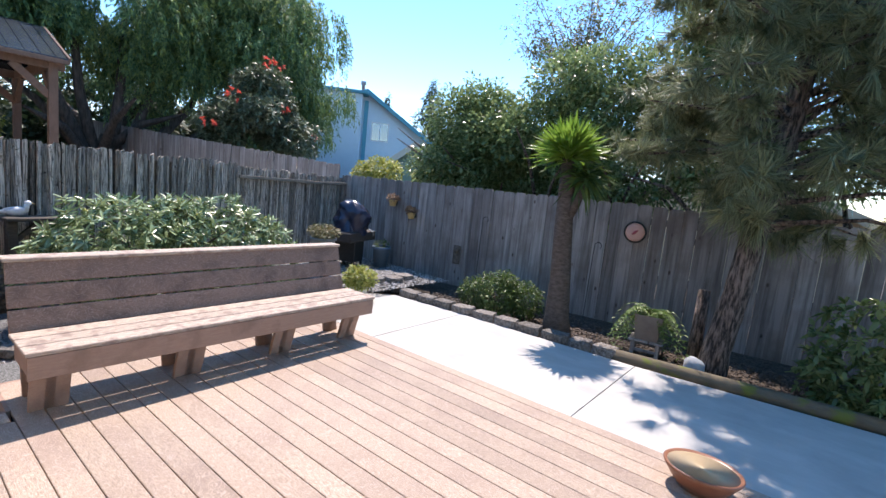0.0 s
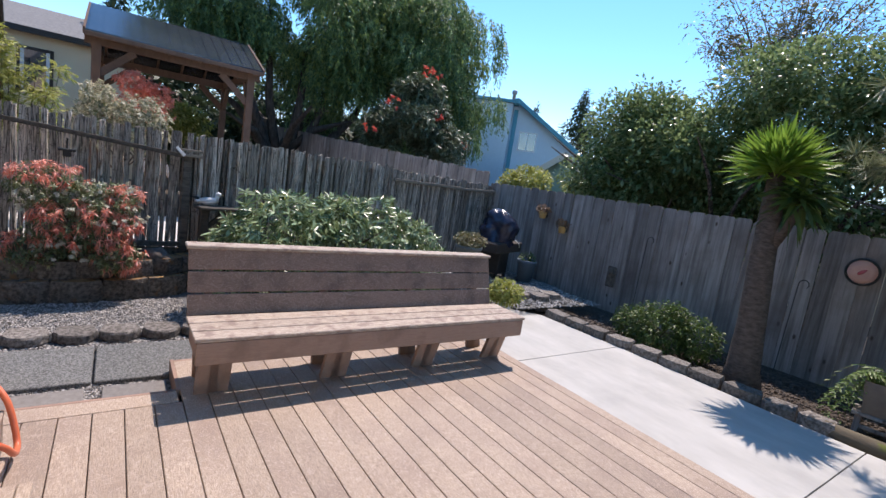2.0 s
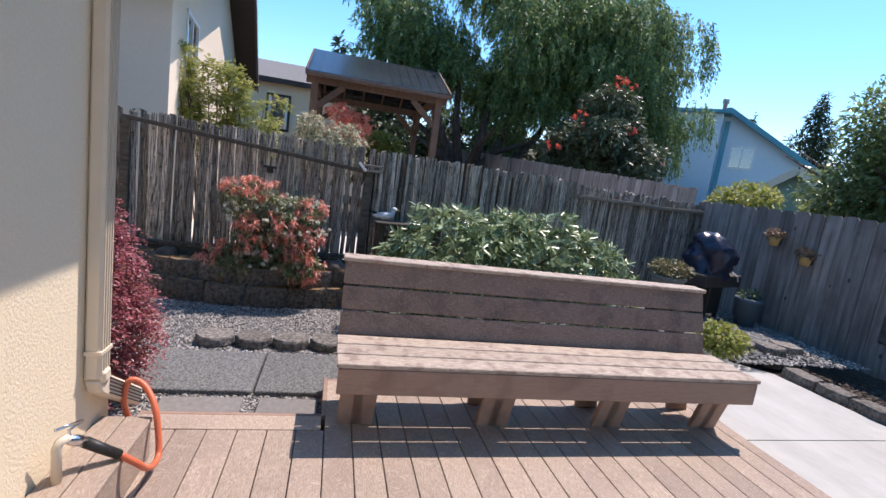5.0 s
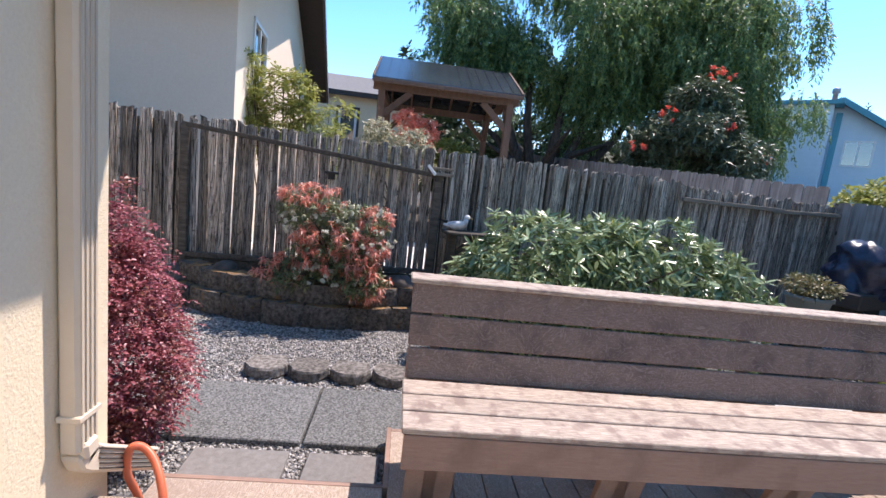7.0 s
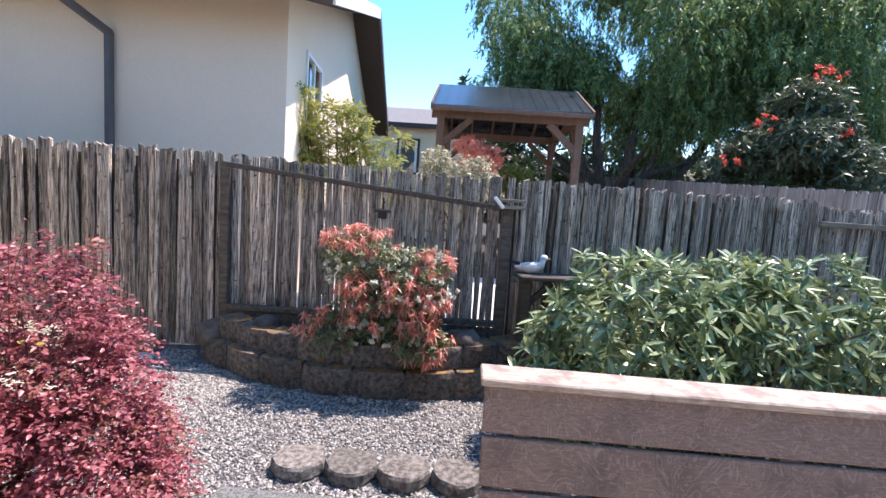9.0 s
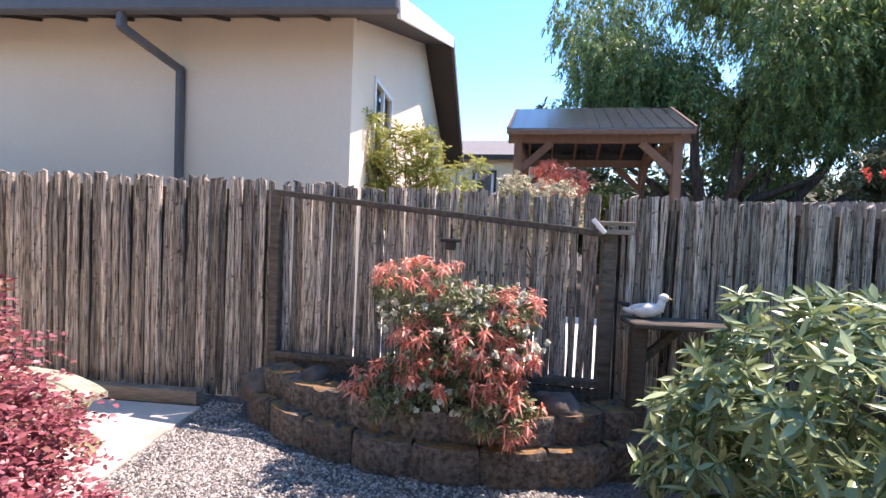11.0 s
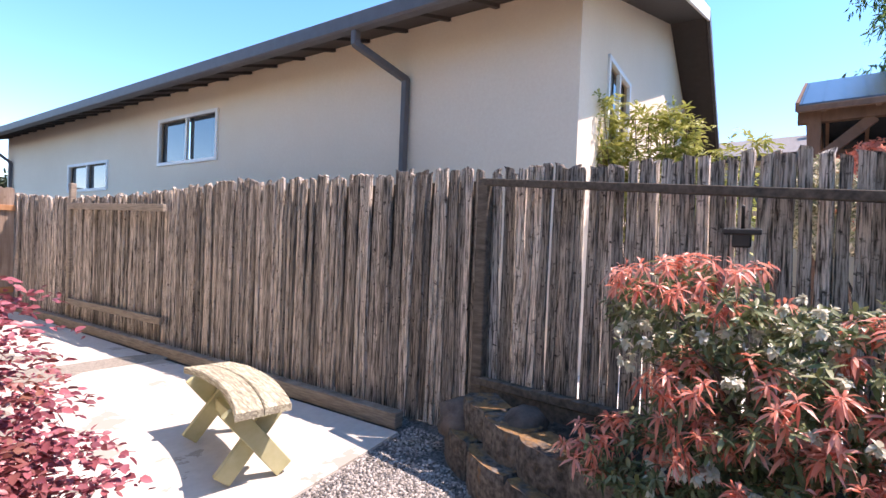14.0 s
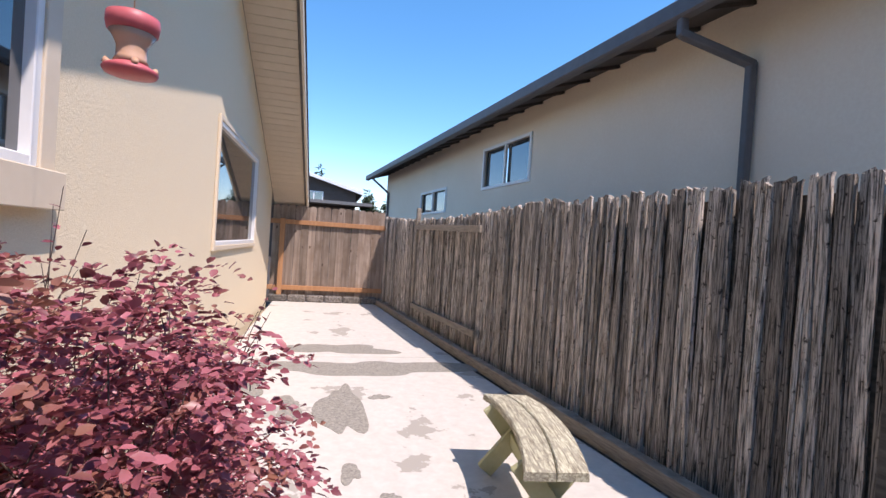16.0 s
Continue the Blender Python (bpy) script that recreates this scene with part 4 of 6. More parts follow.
# ---- gazebo ----
def gazebo():
    g = thing("gazebo", (-14.45, 2.40, 0), "dark brown timber gazebo with a metal gable roof", "gazebo")
    xf, xb, ya, yb, ze = 1.80, -1.80, -1.42, 1.55, 3.36
    zb = -0.2
    for x in (xf - 0.1, xb + 0.1):
        for y in (ya, yb):
            box("post", (x - 0.08, y - 0.08, zb), (x + 0.08, y + 0.08, ze - 0.05), M["gazebo"], g)
            s = 1 if y < 0 else -1
            beam("brace", (x, y + s * 0.05, ze - 0.75), (x, y + s * 0.65, ze - 0.2), 0.09, 0.14, M["gazebo"], g)
            t = -1 if x > 0 else 1
            beam("brace", (x + t * 0.05, y, ze - 0.75), (x + t * 0.6, y, ze - 0.2), 0.09, 0.14, M["gazebo"], g)
        box("beam", (x - 0.07, ya - 0.2, ze - 0.2), (x + 0.07, yb + 0.2, ze - 0.02), M["gazebo"], g)
    for y in (ya, yb):
        box("beam", (xb + 0.2, y - 0.06, ze - 0.2), (xf - 0.2, y + 0.06, ze - 0.03), M["gazebo"], g)
    zr = 4.22
    for s in (1, -1):
        xe = s * 2.0
        v = []
        for y in (ya - 0.2, yb + 0.22):
            v += [(0, y, zr), (xe, y, ze - 0.02), (xe, y, ze + 0.03), (0, y, zr + 0.05)]
        f = [(0, 1, 2, 3), (7, 6, 5, 4), (0, 4, 5, 1), (1, 5, 6, 2), (2, 6, 7, 3), (3, 7, 4, 0)]
        put("roof_panel", mesh_of("roof_panel", v, f, M["metalroof"]), g, None, "grey corrugated metal roof panel")
        k = 0
        y = ya - 0.15
        while y < yb + 0.2:
            beam("roof_rib", (0, y, zr + 0.06), (xe, y, ze + 0.04), 0.008, 0.008, M["metalroof"], g, bevel=0)
            y += 0.24
        for k in range(6):
            y = ya + 0.1 + k * 0.58
            beam("rafter", (0, y, zr - 0.06), (xe, y, ze - 0.07), 0.05, 0.1, M["gazebo"], g, bevel=0)
        for y in (ya - 0.2, yb + 0.22):
            beam("gable_board", (0, y, zr - 0.01), (xe, y, ze - 0.01), 0.04, 0.13, M["gazebo"], g, bevel=0)
        box("eave_board", (xe - 0.02, ya - 0.2, ze - 0.09), (xe + 0.02, yb + 0.22, ze + 0.0), M["gazebo"], g)


gazebo()


# ---- plants ----
def plant(name, loc, label, category, group=""):
    return thing(name, loc, label, category, group)


def crown(name, parent, blobs, n, size, material, shape="oval", ratio=0.4, jitter=0.5, droop=0.2, label="", down=0.0, rosette=0):
    if rosette:
        p, d = blob_leaves(blobs, n // rosette, 0.35)
        p = np.repeat(p, rosette, axis=0)
        d = np.repeat(d, rosette, axis=0) * 0.5 + nrng.normal(size=p.shape) * 0.75
    else:
        p, d = blob_leaves(blobs, n, jitter)
    d[:, 2] -= down
    ln = size * (0.6 + 0.8 * nrng.random(len(p)))
    ob = put(name, leaves(name, p, d, ln, ln * ratio, material, shape, droop), parent, None, label)
    ob["kind"] = "stuff"
    return ob


def sprays(blobs, n, per, length, arch=0.25, flat=0.4, size=1.0):
    """Leaves set along short arching shoots: places and ways."""
    p, d = blob_leaves(blobs, n, 0.35)
    d[:, 2] *= flat
    d /= np.linalg.norm(d, axis=1, keepdims=True)
    side = np.cross(d, np.array([[0, 0, 1.0]]))
    side /= np.linalg.norm(side, axis=1, keepdims=True) + 1e-9
    ln = length * (0.5 + nrng.random((len(p), 1)))
    ps, ds = [], []
    for k in range(per):
        u = (k + 0.6) / per
        ps.append(p + d * ln * (u - 0.5) + np.array([[0, 0, 1.0]]) * ln * arch * (1 - (2 * u - 1) ** 2) + nrng.normal(size=p.shape) * 0.004)
        ds.append(d * (0.5 + 0.5 * u) + side * (0.9 if k % 2 else -0.9) + nrng.normal(size=p.shape) * 0.35)
    return np.concatenate(ps), np.concatenate(ds)


def whorls(blobs, n, k, up=0.35, spread=0.25, lift=0.35):
    """Leaves in rings round the tips of shoots: places and ways."""
    p, d = blob_leaves(blobs, n, spread)
    d[:, 2] += lift
    d /= np.linalg.norm(d, axis=1, keepdims=True)
    ref = nrng.normal(size=d.shape)
    u = np.cross(d, ref)
    u /= np.linalg.norm(u, axis=1, keepdims=True)
    w = np.cross(d, u)
    ps, ds = [], []
    for q in range(k):
        a = math.tau * q / k * 1.0 + nrng.uniform(-0.25, 0.25, (len(p), 1)) + (0.4 if q % 2 else 0)
        ps.append(p + d * 0.012 * (q % 3))
        ds.append(u * np.cos(a) + w * np.sin(a) + d * (up + 0.45 * (q % 3 - 1) + nrng.normal(0, 0.12, (len(p), 1))))
    return np.concatenate(ps), np.concatenate(ds)


def strands(blobs, n, per, length):
    """Leaves on hanging twigs: places and ways."""
    p, d = blob_leaves(blobs, n, 0.3)
    d[:, 2] *= 0.3
    ln = length * (0.35 + nrng.random((len(p), 1)) ** 1.5)
    ps, ds = [], []
    for k in range(per):
        u = (k + 1) / per
        c = p + d * 0.30 * ln * math.sin(u * 1.4)
        c[:, 2:] -= ln * u ** 1.4
        ps.append(c + nrng.normal(size=p.shape) * 0.03)
        ds.append(nrng.normal(size=p.shape) * 0.6 + np.array([[0, 0, -0.8]]) + d * 0.5)
    return np.concatenate(ps), np.concatenate(ds)


def foliage(name, parent, pd, size, material, shape="oval", ratio=0.4, droop=0.2, label=""):
    p, d = pd
    ln = size * (0.65 + 0.7 * nrng.random(len(p)))
    ob = put(name, leaves(name, p, d, ln, ln * ratio, material, shape, droop), parent, None, label)
    ob["kind"] = "stuff"
    return ob


def limbs(parent, base, top, r, n, spread, material, name="limb", trunk_pts=None, seed=1, trunk="trunk"):
    """A trunk that bends and forks."""
    rr = random.Random(seed)
    base, top = Vector(base), Vector(top)
    pts = trunk_pts or [base.lerp(top, t) + Vector((rr.uniform(-0.05, 0.05), rr.uniform(-0.05, 0.05), 0)) * (top - base).length * 0.5 for t in (0, 0.3, 0.6, 1)]
    pts = [Vector(p) for p in pts]
    tube(trunk, pts, [r * (1 - 0.5 * i / (len(pts) - 1)) for i in range(len(pts))], material, parent)
    vs, fs = [], []
    for k in range(n):
        a = pts[-1].lerp(pts[-2], rr.random() * 0.8)
        t = 2 * math.pi * k / n + rr.uniform(-0.4, 0.4)
        e = a + Vector((math.cos(t) * spread, math.sin(t) * spread, rr.uniform(0.4, 1.1) * spread))
        mid = a.lerp(e, 0.5) + Vector((0, 0, 0.15 * spread))
        me = tube_mesh("limb", [a, mid, e], [r * 0.45, r * 0.3, r * 0.08], material, 6, False)
        put(name, me, parent)


# magenta bush by the house wall
b = plant("loropetalum_bush", (-3.80, 0.10, GZ), "dense magenta purple-leaved bush beside the stucco wall", "bush")
limbs(b, (0, 0, 0), (0, 0, 0.35), 0.03, 9, 0.32, M["twig"], seed=3)
LB = [((0.0, 0.13, 0.52), (0.47, 0.46, 0.52), 0.45), ((0.0, 0.02, 0.90), (0.42, 0.44, 0.37), 0.4), ((0.12, -0.42, 0.55), (0.40, 0.45, 0.45), 0.5), ((-0.02, 0.30, 0.35), (0.38, 0.33, 0.38), 0.5), ((0.15, -0.8, 0.5), (0.35, 0.4, 0.4), 0.5)]
LB = [((c[0] + 0.01, c[1], c[2]), (r[0] * 0.96, r[1], r[2] * 0.98), 0.72) for c, r, _ in LB]
foliage("foliage", b, sprays(LB, 4300, 24, 0.16), 0.0185, M["lorop"], "oval", 0.56)
foliage("yellowed_leaves", b, sprays(LB, 60, 3, 0.1), 0.024, M["yellowed"], "oval", 0.5, label="a few yellowed leaves")
# long shoots standing above the bush
rs = random.Random(31)
sp, sd = [], []
for k in range(60):
    a = Vector((rs.uniform(-0.25, 0.38), rs.uniform(-0.60, 0.30), 0.95))
    e = a + Vector((rs.uniform(-0.12, 0.12), rs.uniform(-0.12, 0.12), rs.uniform(0.15, 0.32 + 0.22 * (a.x > 0.1))))
    put("shoot", tube_mesh("shoot", [a, a.lerp(e, 0.5) + Vector((0.01, 0.01, 0)), e], [0.002, 0.0015, 0.0008], M["twig"], 4, False), b)
    for q in range(9):
        sp.append(a.lerp(e, 0.1 + q * 0.1))
        sd.append((rs.uniform(-1, 1), rs.uniform(-1, 1), rs.uniform(-0.1, 0.8)))
put("shoot_leaves", leaves("shoot_leaves", np.array([tuple(v) for v in sp]), np.array(sd), np.full(len(sp), 0.026), np.full(len(sp), 0.013), M["lorop"], "oval"), b)["kind"] = "stuff"
# pieris on the round planter
b = plant("pieris_bush", (-6.02, 1.05, 0.20), "pieris shrub with coral red shoots and cream flower tassels", "bush")
limbs(b, (0, 0, 0), (0, 0, 0.35), 0.025, 8, 0.35, M["twig"], seed=5)
PB = [((0, -0.18, 0.72), (0.26, 0.30, 0.20), 0.4), ((0.02, 0.28, 0.60), (0.24, 0.26, 0.22), 0.4), ((0.08, 0.08, 0.36), (0.28, 0.40, 0.24), 0.4), ((0.12, -0.25, 0.14), (0.2, 0.3, 0.16), 0.4), ((0.2, 0.35, 0.12), (0.2, 0.2, 0.14), 0.4)]
foliage("green_leaves", b, whorls(PB, 1000, 9), 0.042, M["pieris_green"], "oval", 0.32)
RC = [((0, -0.18, 0.86), (0.24, 0.28, 0.08), 0.8), ((0.16, 0.02, 0.48), (0.18, 0.30, 0.12), 0.85), ((0.14, 0.36, 0.40), (0.18, 0.16, 0.12), 0.85), ((0.22, 0.38, 0.12), (0.16, 0.18, 0.12), 0.8), ((0.16, 0.10, 0.30), (0.2, 0.3, 0.1), 0.9), ((0.05, 0.42, 0.70), (0.16, 0.14, 0.08), 0.9), ((0.10, -0.42, 0.15), (0.12, 0.2, 0.12), 0.9)]
RC = [(c, (r[0] * 1.12, r[1] * 1.08, r[2] * 1.15), k) for c, r, k in RC]
foliage("red_leaves", b, whorls(RC, 330, 16, up=0.1), 0.050, M["pieris_red"], "blade", 0.21, 0.45, "coral red young leaves")
crown("flower_tassels", b, [((0.05, 0.28, 0.78), (0.2, 0.2, 0.08), 0.8), ((0.12, 0.35, 0.52), (0.22, 0.25, 0.14), 0.9), ((0.1, -0.15, 0.62), (0.25, 0.3, 0.12), 0.95), ((0.18, 0.05, 0.18), (0.2, 0.35, 0.1), 0.95)], 4600, 0.024, M["cream_flower"], ratio=0.6, down=0.8, label="cream white flower tassels", rosette=26)
# rhododendron behind the bench
b = plant("rhododendron", (-5.35, 3.45, GZ), "broad rhododendron with long pale-backed leaves behind the bench", "bush")
limbs(b, (0, 0, 0), (0, 0, 0.4), 0.05, 10, 0.7, M["twig"], seed=8)
RB = [((0.05, -0.60, 0.72), (0.62, 0.6, 0.56), 0.6), ((0.0, 0.40, 0.76), (0.62, 0.65, 0.58), 0.6), ((0.1, 1.0, 0.58), (0.5, 0.40, 0.46), 0.6), ((0.1, -1.05, 0.50), (0.42, 0.30, 0.42), 0.6), ((0, -0.1, 0.72), (0.6, 0.6, 0.55), 0.6)]
RB = [(c, (r[0], r[1], r[2] * 0.97), 0.8) for c, r, _ in RB]
foliage("foliage", b, whorls(RB, 1250, 11, up=0.25), 0.098, M["rhodo"], "blade", 0.22, 0.08, "long leathery leaves in whorls")
foliage("new_growth", b, whorls(RB, 60, 6, up=1.2), 0.06, M["limeleaf"], "blade", 0.25, 0.0, "yellow-green new leaves at the shoot tips")


# trees beyond the fences
def tree(name, loc, trunk_r, trunk_h, blobs, n, size, mat, label, bark="bark", ratio=0.3, shape="oval", down=0.0, nl=7, spread=1.6, category="tree", jitter=0.6, droop=0.2, seed=2):
    t = plant(name, loc, label, category)
    limbs(t, (0, 0, 0), (0, 0, trunk_h), trunk_r, nl, spread, M[bark], seed=seed)
    crown("crown", t, blobs, n, size, M[mat], shape, ratio, jitter, droop, down=down)
    return t


rb = random.Random(4)


def cloud(cx, cy, cz, rx, ry, rz, n, r0, r1, rr=rb):
    out = []
    for _ in range(n):
        while True:
            a, b_, c = rr.uniform(-1, 1), rr.uniform(-1, 1), rr.uniform(-1, 1)
            if a * a + b_ * b_ + c * c < 1:
                break
        r = rr.uniform(r0, r1)
        out.append(((cx + a * rx, cy + b_ * ry, cz + c * rz), (r, r, r * 0.9), 0.35))
    return out


WB = cloud(0, 1.4, 6.9, 2.6, 6.1, 2.7, 62, 0.8, 1.4) + cloud(0, -1.2, 5.3, 1.5, 2.0, 0.9, 9, 0.6, 1.0) + cloud(0.5, 6.7, 5.2, 1.2, 1.3, 2.0, 10, 0.5, 0.9) + cloud(0.5, 5.2, 3.6, 1.2, 1.6, 0.8, 7, 0.5, 0.8)
w = plant("willow_tree", (-17.5, 6.8, -0.3), "large feathery weeping evergreen tree beyond the gazebo", "tree")
limbs(w, (0, -0.6, 0), (0, -0.9, 1.6), 0.42, 7, 2.6, M["bark_dark"], seed=2)
for x1, y1, z1, r in ((0.3, -2.4, 5.4, 0.16), (0.2, -1.5, 6.5, 0.15), (0.4, -0.2, 6.2, 0.17), (0.3, 0.9, 5.8, 0.14), (0.2, 2.6, 5.4, 0.15), (0.5, 4.4, 5.0, 0.12)):
    put("limb", tube_mesh("limb", [(0, -0.6, 0.5), (x1 * 0.5, -0.6 + (y1 + 0.6) * 0.35, 2.0), (x1, -0.6 + (y1 + 0.6) * 0.75, 3.6), (x1, y1, z1)], [r * 1.5, r * 1.2, r * 0.9, r * 0.4], M["bark_dark"], 8, False), w)
foliage("crown", w, strands(WB, 13000, 20, 0.62), 0.125, M["willow"], "card", 0.32)
w = plant("red_flowering_shrub", (-13.6, 8.9, -0.3), "tall grey-green flowering shrub with scattered scarlet blooms over the back fence", "bush")
limbs(w, (0, 0, 0), (0, 0, 1.4), 0.10, 8, 1.2, M["bark_dark"], seed=6)
SB = cloud(0, 0, 3.1, 0.9, 1.9, 0.7, 18, 0.45, 0.75) + cloud(0, 0.05, 4.1, 0.5, 1.0, 0.6, 9, 0.35, 0.55) + [((0, 0.1, 4.6), (0.35, 0.35, 0.35), 0.4)]
foliage("foliage", w, whorls(SB, 3000, 9), 0.15, M["grey_leaf"], "blade", 0.28)
foliage("bloom_cluster", w, whorls([((0.45, 0.2, 4.95), (0.15, 0.45, 0.15), 0.3), ((0.6, -1.0, 3.75), (0.1, 0.2, 0.25), 0.3), ((0.7, -1.55, 2.95), (0.1, 0.35, 0.12), 0.3), ((0.8, 0.5, 3.7), (0.1, 0.2, 0.1), 0.3), ((0.7, 1.7, 3.0), (0.1, 0.15, 0.12), 0.3)], 30, 12), 0.085, M["scarlet"], "blade", 0.35, label="scarlet blooms")
# laurels behind the board fence
for k, (x, y, h) in enumerate(((-6.3, 9.9, 4.2), (-5.3, 10.0, 4.8), (-4.2, 9.8, 5.2), (-2.8, 10.0, 5.8), (-1.2, 9.9, 6.8), (0.6, 10.0, 7.2), (2.6, 10.2, 7.2), (4.4, 10.4, 7.0))):
    tree("laurel_tree", (x, y, -0.3), 0.10, 1.8, cloud(0, 0, h * 0.55, 0.75, 0.8, h * 0.33, 16, 0.5, 0.85), 24000, 0.085, "laurel", "tall dark glossy-leaved tree behind the board fence", ratio=0.5, shape="card", seed=k + 20)


bx = plant("bronze_tree", (-4.7, 11.9, -0.3), "tall thin-leaved bronze tree with bare twigs behind the laurels", "tree")
BR = random.Random(77)
BS = []
tube("trunk", [(0, 0, 0), (0.1, 0, 2.5), (0, 0, 4.6)], [0.12, 0.09, 0.05], M["twig"], bx)
for k in range(70):
    a0 = Vector((BR.uniform(-0.3, 0.3), 0, BR.uniform(2.8, 4.6)))
    e0 = a0 + Vector((BR.uniform(-1.7, 1.7), BR.uniform(-0.7, 0.7), BR.uniform(0.9, 2.7)))
    put("twig", tube_mesh("twig", [a0, a0.lerp(e0, 0.5) + Vector((0, 0, 0.2)), e0], [0.02, 0.012, 0.004], M["twig"], 4, False), bx)
    BS += [(tuple(a0.lerp(e0, v)), (0.28, 0.28, 0.24), 0.1) for v in (0.6, 0.8, 0.97)]
foliage("crown", bx, sprays(BS, 2400, 6, 0.25, flat=0.8), 0.07, M["dry_green"], "card", 0.4)


# yucca
def yucca():
    t = plant("yucca_tree", (-2.15, 6.62, -0.12), "tall yucca with a bright green spiky head on a rough trunk", "tree")
    tube("trunk", [(0.0, 0, 0), (-0.02, 0, 0.25), (-0.04, 0, 0.7), (-0.08, 0, 1.2), (-0.12, 0, 1.85), (-0.15, 0, 2.22)], [0.20, 0.15, 0.125, 0.115, 0.095, 0.07], M["bark_pale"], t, n=14)
    n = 650
    d = nrng.normal(size=(n, 3))
    d[:, 2] = np.abs(d[:, 2]) * 1.3 + 0.30 - 0.55 * (nrng.random(n) < 0.25)
    d /= np.linalg.norm(d, axis=1, keepdims=True)
    p = np.array([-0.15, 0, 2.22]) + nrng.normal(size=(n, 3)) * 0.04 + d * 0.04
    ln = 0.34 + 0.18 * nrng.random(n)
    put("leaves", leaves("leaves", p, d, ln, np.full(n, 0.034), M["yucca"], "blade", 0.12), t, None, "stiff bright green sword leaves")
    n = 130
    d = nrng.normal(size=(n, 3))
    d[:, 2] = d[:, 2] * 0.5
    p = np.array([0.10, 0, 1.98]) + nrng.normal(size=(n, 3)) * 0.04
    put("lower_leaves", leaves("lower_leaves", p, d, np.full(n, 0.36), np.full(n, 0.035), M["shrub"], "blade", 0.3), t)
    tube("side_limb", [(-0.09, 0, 1.4), (0.03, 0, 1.68), (0.10, 0, 1.98)], [0.06, 0.055, 0.04], M["bark_pale"], t)


yucca()


def pine():
    t = plant("pine_tree", (-0.45, 6.80, -0.12), "leaning pine with flaking dark bark and long needle tufts", "tree")
    tube("trunk", [(-0.02, 0, -0.1), (0.0, 0, 0.3), (0.08, 0, 0.9), (0.14, 0, 1.6), (0.25, 0.0, 2.4), (0.3, 0, 3.4), (0.40, 0, 6.6)], [0.17, 0.135, 0.12, 0.115, 0.10, 0.09, 0.04], M["bark"], t, n=16)
    rr = random.Random(9)
    tuft = []
    for k in range(190):
        z = rr.uniform(1.75, 6.6)
        a = rr.uniform(0, 2 * math.pi)
        r = rr.uniform(0.5, 1.6)
        s = Vector((0.14 + 0.05 * z, 0, z - 0.2))
        e = s + Vector((math.cos(a) * r, math.sin(a) * r * 0.8, rr.uniform(-0.15, 0.35)))
        if z < 2.35 and e.x < -0.5:
            continue
        mid = s.lerp(e, 0.5) + Vector((0, 0, 0.12))
        put("branch", tube_mesh("branch", [s, mid, e], [0.03, 0.018, 0.008], M["bark"], 5, False), t)
        for q in range(9):
            tuft.append(mid.lerp(e, rr.uniform(0.2, 1.1)) + Vector((rr.uniform(-0.16, 0.16), rr.uniform(-0.16, 0.16), rr.uniform(-0.1, 0.12))))
    c = np.array([tuple(v) for v in tuft])
    p = np.repeat(c, 75, axis=0)
    d = nrng.normal(size=p.shape)
    d += np.repeat(nrng.normal(size=c.shape) * 1.1 + np.array([[0, 0, 0.5]]), 75, axis=0)
    p = p + nrng.normal(size=p.shape) * 0.012
    ln = 0.17 + 0.09 * nrng.random(len(p))
    ob = put("needles", leaves("needles", p, d, ln, np.full(len(p), 0.009), M["pine"], "needle", 0.25), t)
    ob["kind"] = "stuff"


pine()


# ---- planter, pavers and stones ----
def wedge_block(w, d, h, seed, mat, curve=0.2):
    """A garden block, narrower behind, with a rounded rough front (towards +x)."""
    r = random.Random(seed)
    n = 7
    front = []
    for k in range(n):
        u = -1 + 2 * k / (n - 1)
        front.append((d / 2 - curve * d * abs(u) ** 2.5 + r.uniform(-0.006, 0.006), u * w / 2))
    outline = front + [(-d / 2, w * 0.40), (-d / 2, -w * 0.40)]
    verts, faces = [], []
    m = len(outline)
    for z, s in ((0, 0.985), (h * 0.3, 1.0), (h * 0.8, 0.995), (h, 0.94)):
        for x, y in outline:
            verts.append((x * s + r.uniform(-0.004, 0.004), y * s, z + r.uniform(-0.003, 0.003)))
    for i in range(3):
        for k in range(m):
            faces.append((i * m + k, i * m + (k + 1) % m, (i + 1) * m + (k + 1) % m, (i + 1) * m + k))
    faces.append(tuple(range(m))[::-1])
    faces.append(tuple(3 * m + k for k in range(m)))
    return mesh_of("block", verts, faces, mat)


def round_planter():
    t = thing("block_planter", (-7.96, 0.93, 0), "curved two-course grey block planter with rusty moss on top", "planter")
    t["kind"] = "structure"
    me = [wedge_block(0.40, 0.24, 0.21, s, M["block"]) for s in range(4)]
    me2 = [wedge_block(0.34, 0.24, 0.17, s + 9, M["block"]) for s in range(4)]
    for k in range(8):
        a = -36 + k * 10.2
        R = 2.16
        put("block", me[k % 4], t, pose(R * math.cos(radians(a)), R * math.sin(radians(a)), -0.12 + rng.uniform(-0.004, 0.004), 0, 0, a + rng.uniform(-1.5, 1.5)))
    for k in range(9):
        a = -35 + k * 8.8
        R = 2.07
        put("block", me2[k % 4], t, pose(R * math.cos(radians(a)), R * math.sin(radians(a)), 0.095 + rng.uniform(-0.004, 0.006), 0, 0, a + rng.uniform(-2, 2)))
    pts = [(2.02 * math.cos(radians(a)), 2.02 * math.sin(radians(a))) for a in range(-38, 44, 6)]
    fill = poly_slab("planter_soil", pts, 0.0, 0.215, M["soil"], t)
    return t


